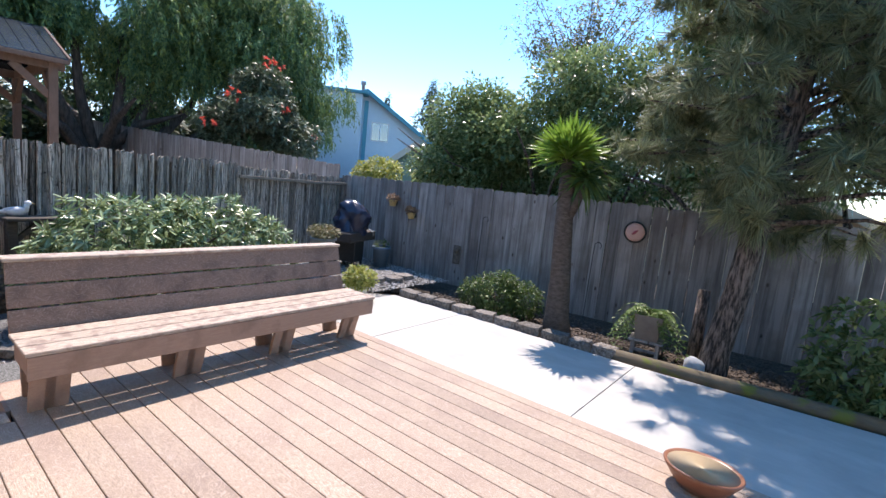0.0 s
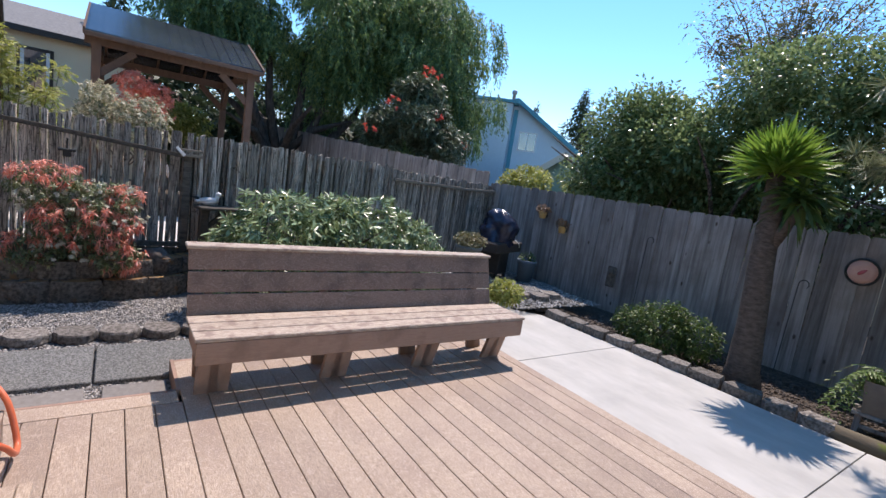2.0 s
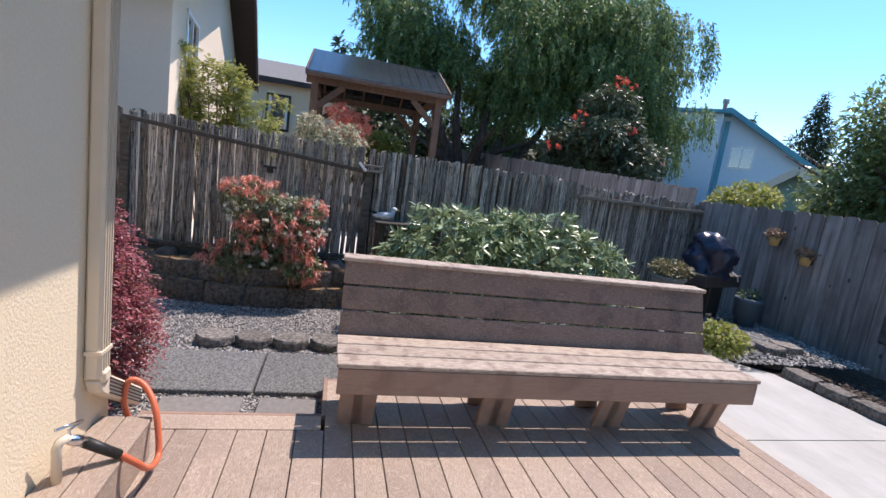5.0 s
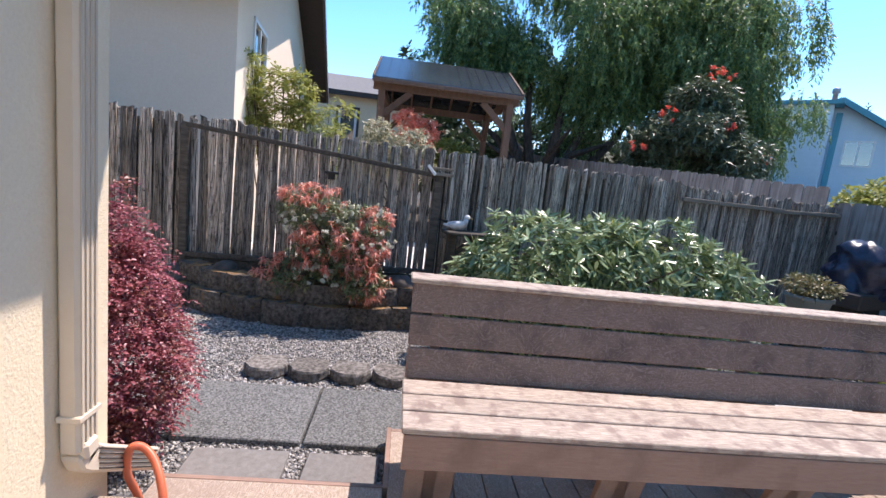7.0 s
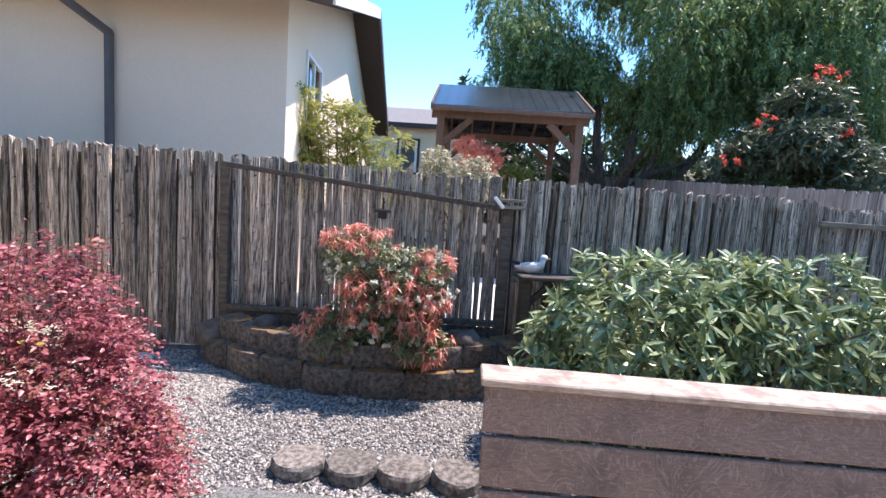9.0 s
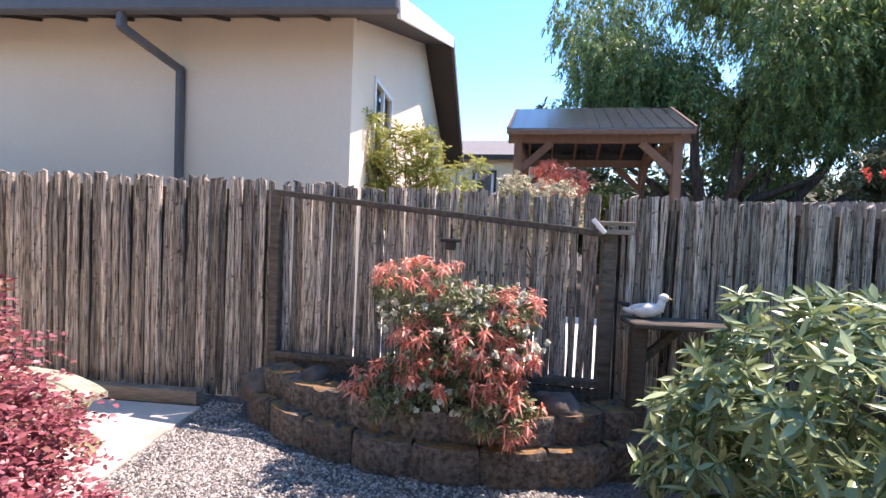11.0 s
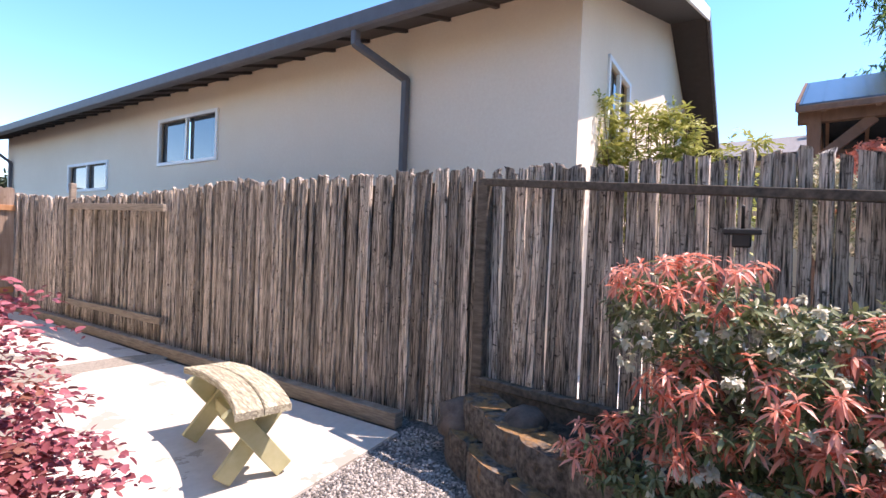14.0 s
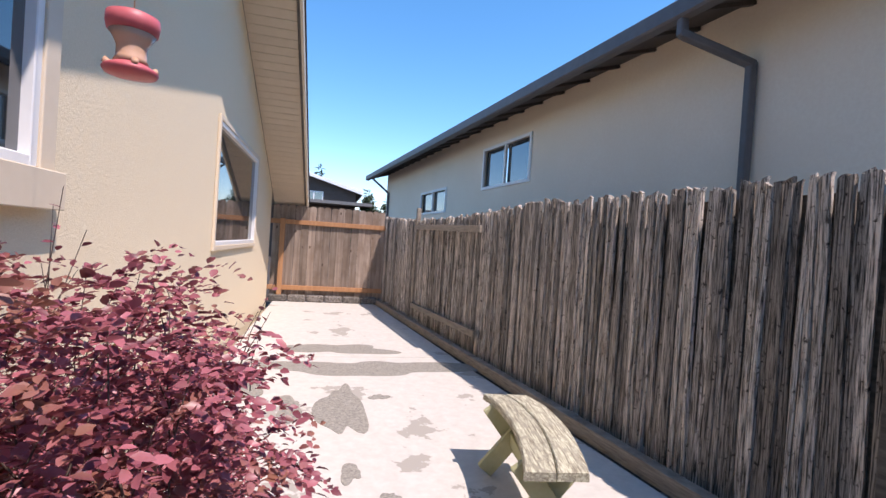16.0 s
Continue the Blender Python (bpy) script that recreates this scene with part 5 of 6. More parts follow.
round_planter()
for (x, y, z, r, s) in ((-6.32, -0.42, 0.10, 0.17, 1), (-6.18, 0.05, 0.24, 0.12, 2), (-6.12, 1.75, 0.26, 0.14, 3), (-6.25, 2.25, 0.02, 0.17, 4)):
    tagged(put("boulder", rock_mesh("boulder", r, M["granite"], s, (1, 1.2, 0.75)), None, pose(x, y, z, 0, 0, s * 40)), "rough dark garden boulder in the planter", "boulder", "planter boulders")


def edge_stone(seed):
    return wedge_block(0.288, 0.26, 0.07, seed, M["edging"], 0.42)


for k in range(7):
    tagged(put("edging_stone", edge_stone(k), None, pose(-4.74, 0.87 + k * 0.292, -0.115 + rng.uniform(0, 0.006), rng.uniform(-1, 1), rng.uniform(-1, 1), rng.uniform(-3, 3))), "grey scalloped concrete edging stone lying in gravel", "edging stone", "scalloped stones")


def slab(name, x0, x1, y0, y1, z, mat, label, rz=0.0):
    cx, cy = (x0 + x1) / 2, (y0 + y1) / 2
    b = box(name, (x0 - cx, y0 - cy, -0.04), (x1 - cx, y1 - cy, 0.0), M[mat], None, 0.006, "", pose(cx, cy, z, 0, 0, rz))
    return tagged(b, label, "paving slab", "paving slabs")


for y0, y1 in ((0.56, 1.29), (1.305, 2.04), (2.05, 2.78), (2.79, 3.52)):
    slab("large_paver", -4.50, -3.865, y0, y1, -0.085, "paver", "large grey exposed-aggregate paving slab")
slab("small_paver", -3.79, -3.54, 0.80, 1.26, -0.09, "paver_brown", "brownish grey rectangular paving slab beside the deck", 1)
slab("small_paver", -3.79, -3.54, 1.35, 1.71, -0.09, "paver_brown", "brownish grey rectangular paving slab beside the deck", -1)

# loose gravel over the bed
def scatter(name, region, n, r0, r1, z, label, mat="stone", skip=()):
    x0, x1, y0, y1 = region
    ico = [(0, 0, 1), (0.89, 0, 0.45), (0.28, 0.85, 0.45), (-0.72, 0.53, 0.45), (-0.72, -0.53, 0.45), (0.28, -0.85, 0.45), (0.72, 0.53, -0.45), (-0.28, 0.85, -0.45), (-0.89, 0, -0.45), (-0.28, -0.85, -0.45), (0.72, -0.53, -0.45)]
    tri = [(0, 1, 2), (0, 2, 3), (0, 3, 4), (0, 4, 5), (0, 5, 1), (1, 6, 2), (2, 7, 3), (3, 8, 4), (4, 9, 5), (5, 10, 1), (2, 6, 7), (3, 7, 8), (4, 8, 9), (5, 9, 10), (1, 10, 6)]
    base = np.array(ico)
    pos = np.stack([nrng.uniform(x0, x1, n), nrng.uniform(y0, y1, n)], axis=1)
    keep = np.ones(n, bool)
    for a, b, c, d in skip:
        keep &= ~((pos[:, 0] > a) & (pos[:, 0] < b) & (pos[:, 1] > c) & (pos[:, 1] < d))
    pos = pos[keep]
    n = len(pos)
    size = nrng.uniform(r0, r1, n)
    sc = np.stack([size * nrng.uniform(0.8, 1.5, n), size * nrng.uniform(0.7, 1.1, n), size * nrng.uniform(0.4, 0.7, n)], axis=1)
    ang = nrng.uniform(0, math.tau, n)
    jit = base[None] * nrng.uniform(0.75, 1.2, (n, len(ico), 1))
    v = jit * sc[:, None, :]
    c, s = np.cos(ang)[:, None], np.sin(ang)[:, None]
    tilt = nrng.normal(0, 0.35, (n, 1))
    x = v[:, :, 0] * c - v[:, :, 1] * s
    y = v[:, :, 0] * s + v[:, :, 1] * c
    zz = v[:, :, 2] + tilt * v[:, :, 0]
    v = np.stack([x + pos[:, :1], y + pos[:, 1:], zz + z + size[:, None] * 0.3], axis=2).reshape(-1, 3)
    f = (np.arange(n)[:, None, None] * len(ico) + np.array(tri)[None]).reshape(-1, 3)
    return tagged(put(name, quads(name, v, f, M[mat])), label, "gravel", kind="stuff")


PAVED = [(-4.47, -3.89, 0.58, 3.5), (-3.77, -3.56, 0.82, 1.24), (-3.77, -3.56, 1.37, 1.69), (-4.82, -4.64, 0.75, 2.8)]
scatter("gravel", (-6.1, -3.46, -0.55, 2.0), 34000, 0.0055, 0.012, GZ, "loose grey gravel over the yard", skip=PAVED + [(-9, -5.80, -0.3, 2.2), (-3.46, -3.0, 0.7, 1.8)])
scatter("gravel", (-6.4, -4.6, -0.95, 0.0), 10500, 0.0055, 0.012, GZ, "loose grey gravel over the yard", skip=[(-9, -6.0, -0.6, 2.2)])
scatter("gravel", (-7.0, -4.4, 5.4, 7.3), 7000, 0.010, 0.020, 0.06, "loose grey gravel in the corner bed")
scatter("bark_chips", (-4.4, 3.5, 6.25, 7.6), 9000, 0.010, 0.022, -0.10, "dark bark chips in the bed", mat="soil_chip")


def stone_row(y_of, x0, x1, step, z, label, mat="edging", seed=0, h=0.13):
    x, k = x0, seed
    while x < x1:
        w = step * rng.uniform(0.85, 1.15)
        b = put("border_stone", wedge_block(w * 0.96, 0.2, h, k, M[mat]), None, pose(x + w / 2, y_of(x + w / 2), z, rng.uniform(-3, 3), 0, -90 + rng.uniform(-5, 5)))
        tagged(b, label, "border stone", "border stones")
        x += w
        k += 1


stone_row(lambda x: 6.14 + 0.03 * (x + 4), -4.35, -1.35, 0.30, -0.06, "rough grey stone edging the planting bed")
t = tube("border_timber", [(-1.35, 6.20, 0.0), (-0.4, 6.30, 0.0), (0.8, 6.42, 0.0), (2.4, 6.66, 0.0), (4.5, 7.0, 0)], 0.075, M["moss"], None, n=10)
tagged(t, "mossy old round timber edging the planting bed", "timber edging")
# raised corner bed in two courses
tagged(poly_slab("corner_bed", [(-7.2, 5.3), (-5.12, 5.35), (-4.95, 5.75), (-4.8, 6.25), (-4.85, 6.6), (-5.3, 7.4), (-7.2, 7.35)], -0.29, 0.07, M["gravel"]), "raised gravel bed in the fence corner", "gravel bed", kind="structure")
for k, (x, y, rz) in enumerate(((-5.05, 5.52, 15), (-4.93, 5.80, 15), (-4.83, 6.08, 10), (-4.74, 6.38, 0), (-4.80, 6.66, -25))):
    for c in range(2):
        b = put("border_stone", wedge_block(0.29, 0.26, 0.10, 40 + k + 7 * c, M["edging" if c else "block"]), None, pose(x - 0.04 * c, y, -0.07 + 0.105 * c, 0, 0, rz + rng.uniform(-5, 5)))
        tagged(b, "grey block of the low corner bed wall", "border stone", "corner bed stones")


# ---- small bench in the side yard ----
def small_bench():
    t = thing("small_bench", (-5.28, -1.355, -0.10), "small lichen-covered curved garden bench with crossed pale green legs", "bench", rz=-9.0)
    L, W = 1.01, 0.285
    n = 12
    for k in range(2):
        verts, faces = [], []
        x0, x1 = -W / 2 + k * 0.1435, -W / 2 + k * 0.1435 + 0.1385
        for i in range(n + 1):
            u = -1 + 2 * i / n
            y = u * L / 2
            z = 0.39 + 0.022 * (1 - u * u)
            bow = -0.06 * (1 - u * u)
            for x, dz in ((x0, 0), (x1, 0), (x1, 0.03), (x1 - 0.006, 0.038), (x0 + 0.006, 0.038), (x0, 0.03)):
                verts.append((x + bow, y, z + dz + 0.002 * math.sin(9 * u + k)))
        for i in range(n):
            for q in range(6):
                faces.append((i * 6 + q, i * 6 + (q + 1) % 6, (i + 1) * 6 + (q + 1) % 6, (i + 1) * 6 + q))
        faces += [(5, 4, 3, 2, 1, 0), tuple(n * 6 + q for q in range(6))]
        put("seat_plank", mesh_of("seat_plank", verts, faces, M["stool"]), t)
    for s in (-1, 1):
        y = s * 0.36
        beam("leg", (-0.17, y, 0.03), (0.12, y, 0.40), 0.035, 0.10, M["stool_leg"], t)
        beam("leg", (0.14, y - s * 0.037, 0.03), (-0.16, y - s * 0.037, 0.40), 0.035, 0.10, M["stool_leg"], t)
    beam("stretcher", (-0.02, -0.32, 0.22), (-0.02, 0.32, 0.22), 0.04, 0.07, M["stool_leg"], t)


small_bench()


# ---- by the house corner ----
def downspout():
    t = thing("downspout", (-2.925, 0.83, 0), "cream painted ribbed metal downspout at the house corner", "downspout")
    box("pipe", (-0.043, -0.046, 0.44), (0.043, 0.012, 2.80), M["cream"], t, 0.010)
    for k in range(4):
        box("rib", (-0.034 + 0.020 * k, 0.0125, 0.46), (-0.027 + 0.020 * k, 0.0165, 2.70), M["soffit"], t, 0)
    box("strap", (-0.050, -0.047, 0.545), (0.050, 0.020, 0.565), M["cream"], t, 0.003)
    bend = [(0.0, 0.46), (-0.004, 0.435), (-0.018, 0.405), (-0.045, 0.382)]
    for (x0, z0), (x1, z1) in zip(bend, bend[1:]):
        beam("elbow", (x0, -0.017, z0), (x1, -0.017, z1), 0.058, 0.086, M["cream"], t, bevel=0.008, over=0.014)
    beam("outlet", (-0.04, -0.017, 0.385), (-0.405, -0.017, 0.145), 0.058, 0.084, M["cream"], t, bevel=0.008)
    for k in range(5):
        beam("outlet_rib", (-0.05, 0.0135, 0.412 - 0.017 * k), (-0.40, 0.0135, 0.182 - 0.017 * k), 0.004, 0.005, M["brown_trim"], t, bevel=0)


downspout()
s = thing("side_step", (-2.6, 0.9, 0), "boxed composite board step against the stucco wall", "step")
box("top_board", (-0.44, -0.115, 0.175), (0.6, -0.018, 0.20), M["deck"], s)
box("top_board", (-0.44, -0.014, 0.175), (0.6, 0.09, 0.20), M["deck"], s)
box("face", (-0.438, 0.066, 0.0), (0.6, 0.086, 0.174), M["deck"], s)
box("end", (-0.436, -0.11, 0.0), (-0.416, 0.064, 0.174), M["deck"], s)
s = thing("door_step", (-1.0, 1.0, 0), "low composite board doorstep landing along the house wall", "step")
for k in range(9):
    box("tread_board", (-1.35 + k * 0.1465, -0.21, 0.125), (-1.2065 + k * 0.1465, 0.10, 0.15), M["deck"], s)
box("edge_board", (-1.50, 0.104, 0.125), (1.2, 0.15, 0.15), M["deck"], s)
box("edge_board", (-1.50, -0.21, 0.125), (-1.353, 0.10, 0.15), M["deck"], s)
box("face", (-1.49, 0.12, 0.0), (1.2, 0.14, 0.124), M["deck"], s)
t = thing("standpipe", (-2.59, 0.84, 0.0), "cream painted standpipe with a chrome valve", "tap")
tube("pipe", [(0, 0, 0.2), (0, 0, 0.33), (-0.005, 0.005, 0.35), (-0.03, 0.02, 0.355)], 0.016, M["cream"], t)
tube("valve", [(-0.02, 0.012, 0.352), (-0.06, 0.03, 0.325), (-0.09, 0.045, 0.30)], [0.013, 0.021, 0.019], M["chrome"], t, "chrome valve")
tube("valve_handle", [(-0.04, 0.02, 0.34), (-0.035, 0.02, 0.38), (-0.08, 0.04, 0.39), (0.01, 0.0, 0.405)], 0.006, M["chrome"], t, "chrome handle")
tube("coupling", [(-0.09, 0.045, 0.30), (-0.11, 0.09, 0.262), (-0.135, 0.145, 0.218)], [0.021, 0.020, 0.018], M["blackmetal"], t, "black ribbed coupling")


def smooth_path(pts, n=6):
    out = []
    P = [Vector(p) for p in pts]
    P = [P[0]] + P + [P[-1]]
    for i in range(1, len(P) - 2):
        for k in range(n):
            u = k / n
            a, b, c, d = P[i - 1], P[i], P[i + 1], P[i + 2]
            out.append(0.5 * ((2 * b) + (c - a) * u + (2 * a - 5 * b + 4 * c - d) * u * u + (3 * b - a - 3 * c + d) * u ** 3))
    out.append(P[-2])
    return out


h = tube("garden_hose", smooth_path([(-2.725, 0.985, 0.218), (-2.75, 1.035, 0.165), (-2.80, 1.05, 0.11), (-2.88, 1.05, 0.065), (-2.96, 1.045, 0.06), (-3.0, 1.03, 0.13), (-3.04, 1.0, 0.235), (-3.09, 0.95, 0.30), (-3.11, 0.90, 0.335), (-3.10, 0.865, 0.33), (-3.13, 0.84, 0.22), (-3.20, 0.84, 0.08), (-3.25, 0.84, -0.06)]), 0.0135, M["hose"], None)
tagged(h, "orange rubber garden hose looping from the tap", "hose")


# hummingbird feeder
t = thing("bird_feeder", (-3.73, -0.38, 1.672), "faded red and amber glass hanging bird feeder", "bird feeder")
t.scale = (0.62, 0.62, 0.62)
lathe("feeder_cap", [(0.062, 0.05), (0.086, 0.055), (0.092, 0.085), (0.090, 0.115), (0.06, 0.128), (0.0, 0.13)], M["feeder"], t)
lathe("bottle", [(0.062, -0.065), (0.052, -0.045), (0.052, 0.0), (0.062, 0.025), (0.080, 0.05)], M["feeder_glass"], t, "faded pink glass bottle")
lathe("base", [(0.03, -0.118), (0.088, -0.108), (0.096, -0.095), (0.090, -0.085), (0.055, -0.066), (0.04, -0.06)], M["feeder"], t)
for k in range(4):
    a = math.pi / 2 * k + 0.5
    tube("flower_port", [(0.06 * math.cos(a), 0.06 * math.sin(a), -0.085), (0.09 * math.cos(a), 0.09 * math.sin(a), -0.07)], 0.012, M["feeder_glass"], t)
tube("cord", [(0, 0, 0.13), (0, 0, 3.2)], 0.002, M["yellow"], t)


# ---- along the stake fence ----
t = thing("gull_ornament", (-6.30, 2.27, 0.838), "painted white and grey wooden seagull on the fence shelf", "ornament", rz=82)
bm = bmesh.new()
bmesh.ops.create_uvsphere(bm, u_segments=20, v_segments=12, radius=1)
for v in bm.verts:
    x, y, z = v.co
    w = 1 - 0.55 * max(0, -x)
    v.co = Vector((x * 0.125 - 0.02, y * 0.05 * w, z * 0.048 * w + 0.05 + 0.02 * x + 0.02 * max(0, -x)))
part("body", bm, M["gull"], t, smooth=True)
tube("neck", [(0.07, 0, 0.06), (0.085, 0, 0.10), (0.09, 0, 0.125)], [0.034, 0.026, 0.024], M["gull_white"], t)
part("head", (lambda b_: (bmesh.ops.create_icosphere(b_, subdivisions=2, radius=0.028), [setattr(v, "co", Vector((v.co.x * 1.2 + 0.096, v.co.y, v.co.z + 0.14))) for v in b_.verts], b_)[2])(bmesh.new()), M["gull_white"], t, smooth=True)
tube("beak", [(0.12, 0, 0.14), (0.155, 0, 0.132)], [0.008, 0.003], M["yellow"], t, "yellow beak", 6)
tube("tail", [(-0.10, 0, 0.075), (-0.19, 0, 0.095)], [0.02, 0.006], M["blackmetal"], t, "dark tail", 6)
t = thing("fence_shelf", (-6.30, 2.56, -0.045), "rough split-timber shelf on posts against the stake fence", "shelf", rz=9)
for k in range(3):
    box("shelf_plank", (-0.13 + k * 0.088, -0.42, 0.845), (-0.045 + k * 0.088, 0.46, 0.882), M["rail_and_gap_dark"], t, 0.008)
for y in (-0.34, 0.36):
    box("post", (-0.05, y - 0.045, -0.2), (0.04, y + 0.045, 0.844), M["rail_and_gap_dark"], t, 0.01)
beam("brace", (0.0, -0.32, 0.62), (0.0, -0.1, 0.83), 0.04, 0.05, M["rail_and_gap_dark"], t)
t = thing("latch", (-6.37, 1.96, 1.41), "white painted metal latch on the fence rail", "latch", rz=5)
beam("latch_bar", (0.06, -0.05, 0.05), (0.07, 0.03, -0.04), 0.012, 0.03, M["white"], t)
box("latch_board", (0.02, 0.0, -0.045), (0.05, 0.22, -0.012), M["rail"], t)
box("latch_board", (0.02, 0.0, 0.012), (0.05, 0.22, 0.04), M["rail"], t)
t = thing("wall_lantern", (-6.385, 0.97, 1.27), "small black iron lantern hooked on the stake fence", "lantern", rz=5)
box("lantern_body", (0.02, -0.035, -0.06), (0.07, 0.035, 0.0), M["blackmetal"], t, 0.006)
box("lantern_plate", (0.01, -0.07, -0.005), (0.08, 0.07, 0.02), M["blackmetal"], t, 0.004)
tube("lantern_hook", [(0.02, 0, 0.02), (0.02, 0, 0.10), (0.04, 0, 0.12)], 0.007, M["blackmetal"], t)


def shepherd_hook(x, y, z0, z1, r=0.05, label="thin black iron plant hook in front of the fence"):
    t = thing("plant_hook", (x, y, z0), label, "plant hook", "plant hooks")
    h = z1 - z0
    pts = [(0, 0, 0), (0.01, 0, h * 0.5), (0.02, 0, h - r)]
    for k in range(7):
        a = math.pi - math.pi * 1.25 * k / 6
        pts.append((0.02 + r + r * math.cos(a), 0, h - r + r * math.sin(a)))
    tube("rod", pts, 0.0055, M["blackmetal"], t, n=6)


shepherd_hook(-4.10, 7.62, -0.1, 1.17)
shepherd_hook(-2.27, 7.78, -0.1, 1.03)
shepherd_hook(-6.78, 5.35, -0.1, 1.86, 0.09, "tall black iron plant hook by the stake fence")

# round plaque and pots on the board fence
t = thing("round_plaque", (-1.77, 7.93, 1.235), "round terracotta pink plaque with dark rim on the fence", "plaque", rz=5.5)
lathe("rim", [(0.148, 0), (0.150, 0.012), (0.140, 0.022), (0.128, 0.018), (0.126, 0.0)], M["blackmetal"], t, "dark rim", 32, m=pose(0, 0, 0, 90, 0, 0))
lathe("disc", [(0.127, 0.0), (0.127, 0.014), (0.06, 0.017), (0.0, 0.017)], M["plaque"], t, "", 32, m=pose(0, 0, 0, 90, 0, 0))
tube("motif", [(-0.03, -0.022, -0.03), (0.0, -0.026, 0.0), (0.035, -0.022, 0.03)], [0.012, 0.02, 0.006], M["feeder"], t, "reddish raised motif", 8)


def hanging_pot(x, y, z, s, label):
    t = thing("wall_pot", (x, y, z), label, "plant pot", "pots on the fence")
    lathe("pot", [(0.05, -0.07), (0.075, 0.03), (0.082, 0.045), (0.07, 0.045), (0.06, 0.02)], M["yellow"], t)
    p, d = blob_leaves([((0, -0.01, 0.09), (0.13, 0.09, 0.07), 0.2)], 260, 1.0)
    put("succulent", leaves("succulent", p, d, np.full(len(p), 0.045), np.full(len(p), 0.02), M["dry"]), t, None, "dry reddish succulent")["kind"] = "stuff"
    box("bracket", (-0.01, 0.06, -0.05), (0.01, 0.12, 0.03), M["blackmetal"], t, 0.002)


hanging_pot(-5.98, 7.44, 1.20, 1, "small yellow pot of dry succulents on the fence")
hanging_pot(-5.53, 7.48, 1.02, 1, "small yellow pot with a trailing dry plant")
t = thing("fence_plaque", (-4.58, 7.66, 0.45), "weathered brown carved figure plaque on the board fence", "plaque", rz=5)
box("plaque_board", (-0.07, 0, -0.16), (0.07, 0.025, 0.16), M["rail_and_gap_dark"], t, 0.01)
lathe("plaque_boss", [(0.05, 0), (0.045, 0.02), (0.02, 0.03), (0.0, 0.032)], M["rail_and_gap_dark"], t, "", 14, m=pose(0, 0, 0.07, 90, 0, 0))


# ---- covered grill and pots in the corner ----
def grill():
    t = thing("covered_grill", (-6.1, 6.58, 0.07), "grill on a dark cart under a shiny black cover", "grill", rz=20)
    verts, faces = [], []
    n, rings = 40, 18
    for i in range(rings + 1):
        u = i / rings
        z = 0.56 + 0.54 * u
        r = 0.31 * (1 - 0.15 * (1 - u)) * math.sqrt(max(0.0, 1 - max(0, (u - 0.35) / 0.68) ** 2.4)) + 0.015
        for k in range(n):
            a = 2 * math.pi * k / n
            w = 1 + 0.12 * abs(math.sin(3.5 * a + 3 * u)) * (1 - 0.4 * u) + 0.05 * math.sin(9 * a + 12 * u) - 0.03
            verts.append((r * w * math.cos(a), r * w * math.sin(a) * 0.85, z + 0.015 * math.sin(4 * a + 5 * u)))
    for i in range(rings):
        for k in range(n):
            faces.append((i * n + k, i * n + (k + 1) % n, (i + 1) * n + (k + 1) % n, (i + 1) * n + k))
    faces.append(tuple(rings * n + k for k in range(n)))
    for i, v in enumerate(verts):
        k = 1.02 + 0.30 * noise.noise(Vector(v) * 5) - 0.22 * abs(noise.noise(Vector(v) * 9)) + 0.10 * noise.noise(Vector(v) * 20)
        verts[i] = (v[0] * k, v[1] * k, v[2] + 0.06 * noise.noise(Vector(v) * 9))
    put("cover", mesh_of("cover", verts, faces, M["black"], True), t, None, "shiny black plastic cover")
    box("cart_body", (-0.20, -0.16, 0.08), (0.20, 0.16, 0.44), M["blackmetal"], t, 0.01)
    box("side_shelf", (-0.26, -0.42, 0.44), (0.26, 0.46, 0.60), M["brown_trim"], t, 0.012, "dark brown cart shelf")
    for x in (-0.17, 0.17):
        for y in (-0.14, 0.14):
            box("leg", (x - 0.02, y - 0.02, 0), (x + 0.02, y + 0.02, 0.08), M["blackmetal"], t, 0.003)
    tube("tie", [(0.20, 0.30, 0.64), (0.27, 0.33, 0.58), (0.27, 0.36, 0.52)], 0.008, M["white"], t, "pale tie cord", 6)


grill()


def potted(name, loc, r, hgt, potmat, leafmat, blob, n, size, label, ratio=0.4, shape="oval", rosette=0):
    t = thing(name, loc, label, "potted plant")
    lathe("pot", [(r * 0.72, 0), (r * 0.95, hgt * 0.85), (r * 1.04, hgt * 0.87), (r * 1.04, hgt), (r * 0.9, hgt), (r * 0.86, hgt * 0.9)], M[potmat], t)
    lathe("potting_soil", [(r * 0.86, hgt * 0.86), (r * 0.86, hgt * 0.91), (0, hgt * 0.92)], M["soil"], t)
    p, d = blob_leaves([blob], n, 0.8)
    put("foliage", leaves("foliage", p, d, size * (0.6 + 0.8 * nrng.random(len(p))), np.full(len(p), size * ratio), M[leafmat], shape), t)["kind"] = "stuff"
    return t


potted("potted_succulent", (-5.75, 5.75, 0.36), 0.20, 0.26, "greypot", "dry_green", ((0, 0, 0.34), (0.24, 0.22, 0.12), 0.3), 900, 0.05, "grey pot of bronze green succulents on a block stand")
tagged(box("block_stand", (-5.89, 5.61, 0.07), (-5.61, 5.89, 0.36), M["block"], None, 0.01), "grey concrete block used as a pot stand", "block")
potted("potted_plant", (-5.75, 7.02, 0.07), 0.16, 0.36, "slate_pot", "shrub", ((0, 0, 0.40), (0.15, 0.15, 0.08), 0.3), 120, 0.05, "slate blue plastic pot beside the covered grill")
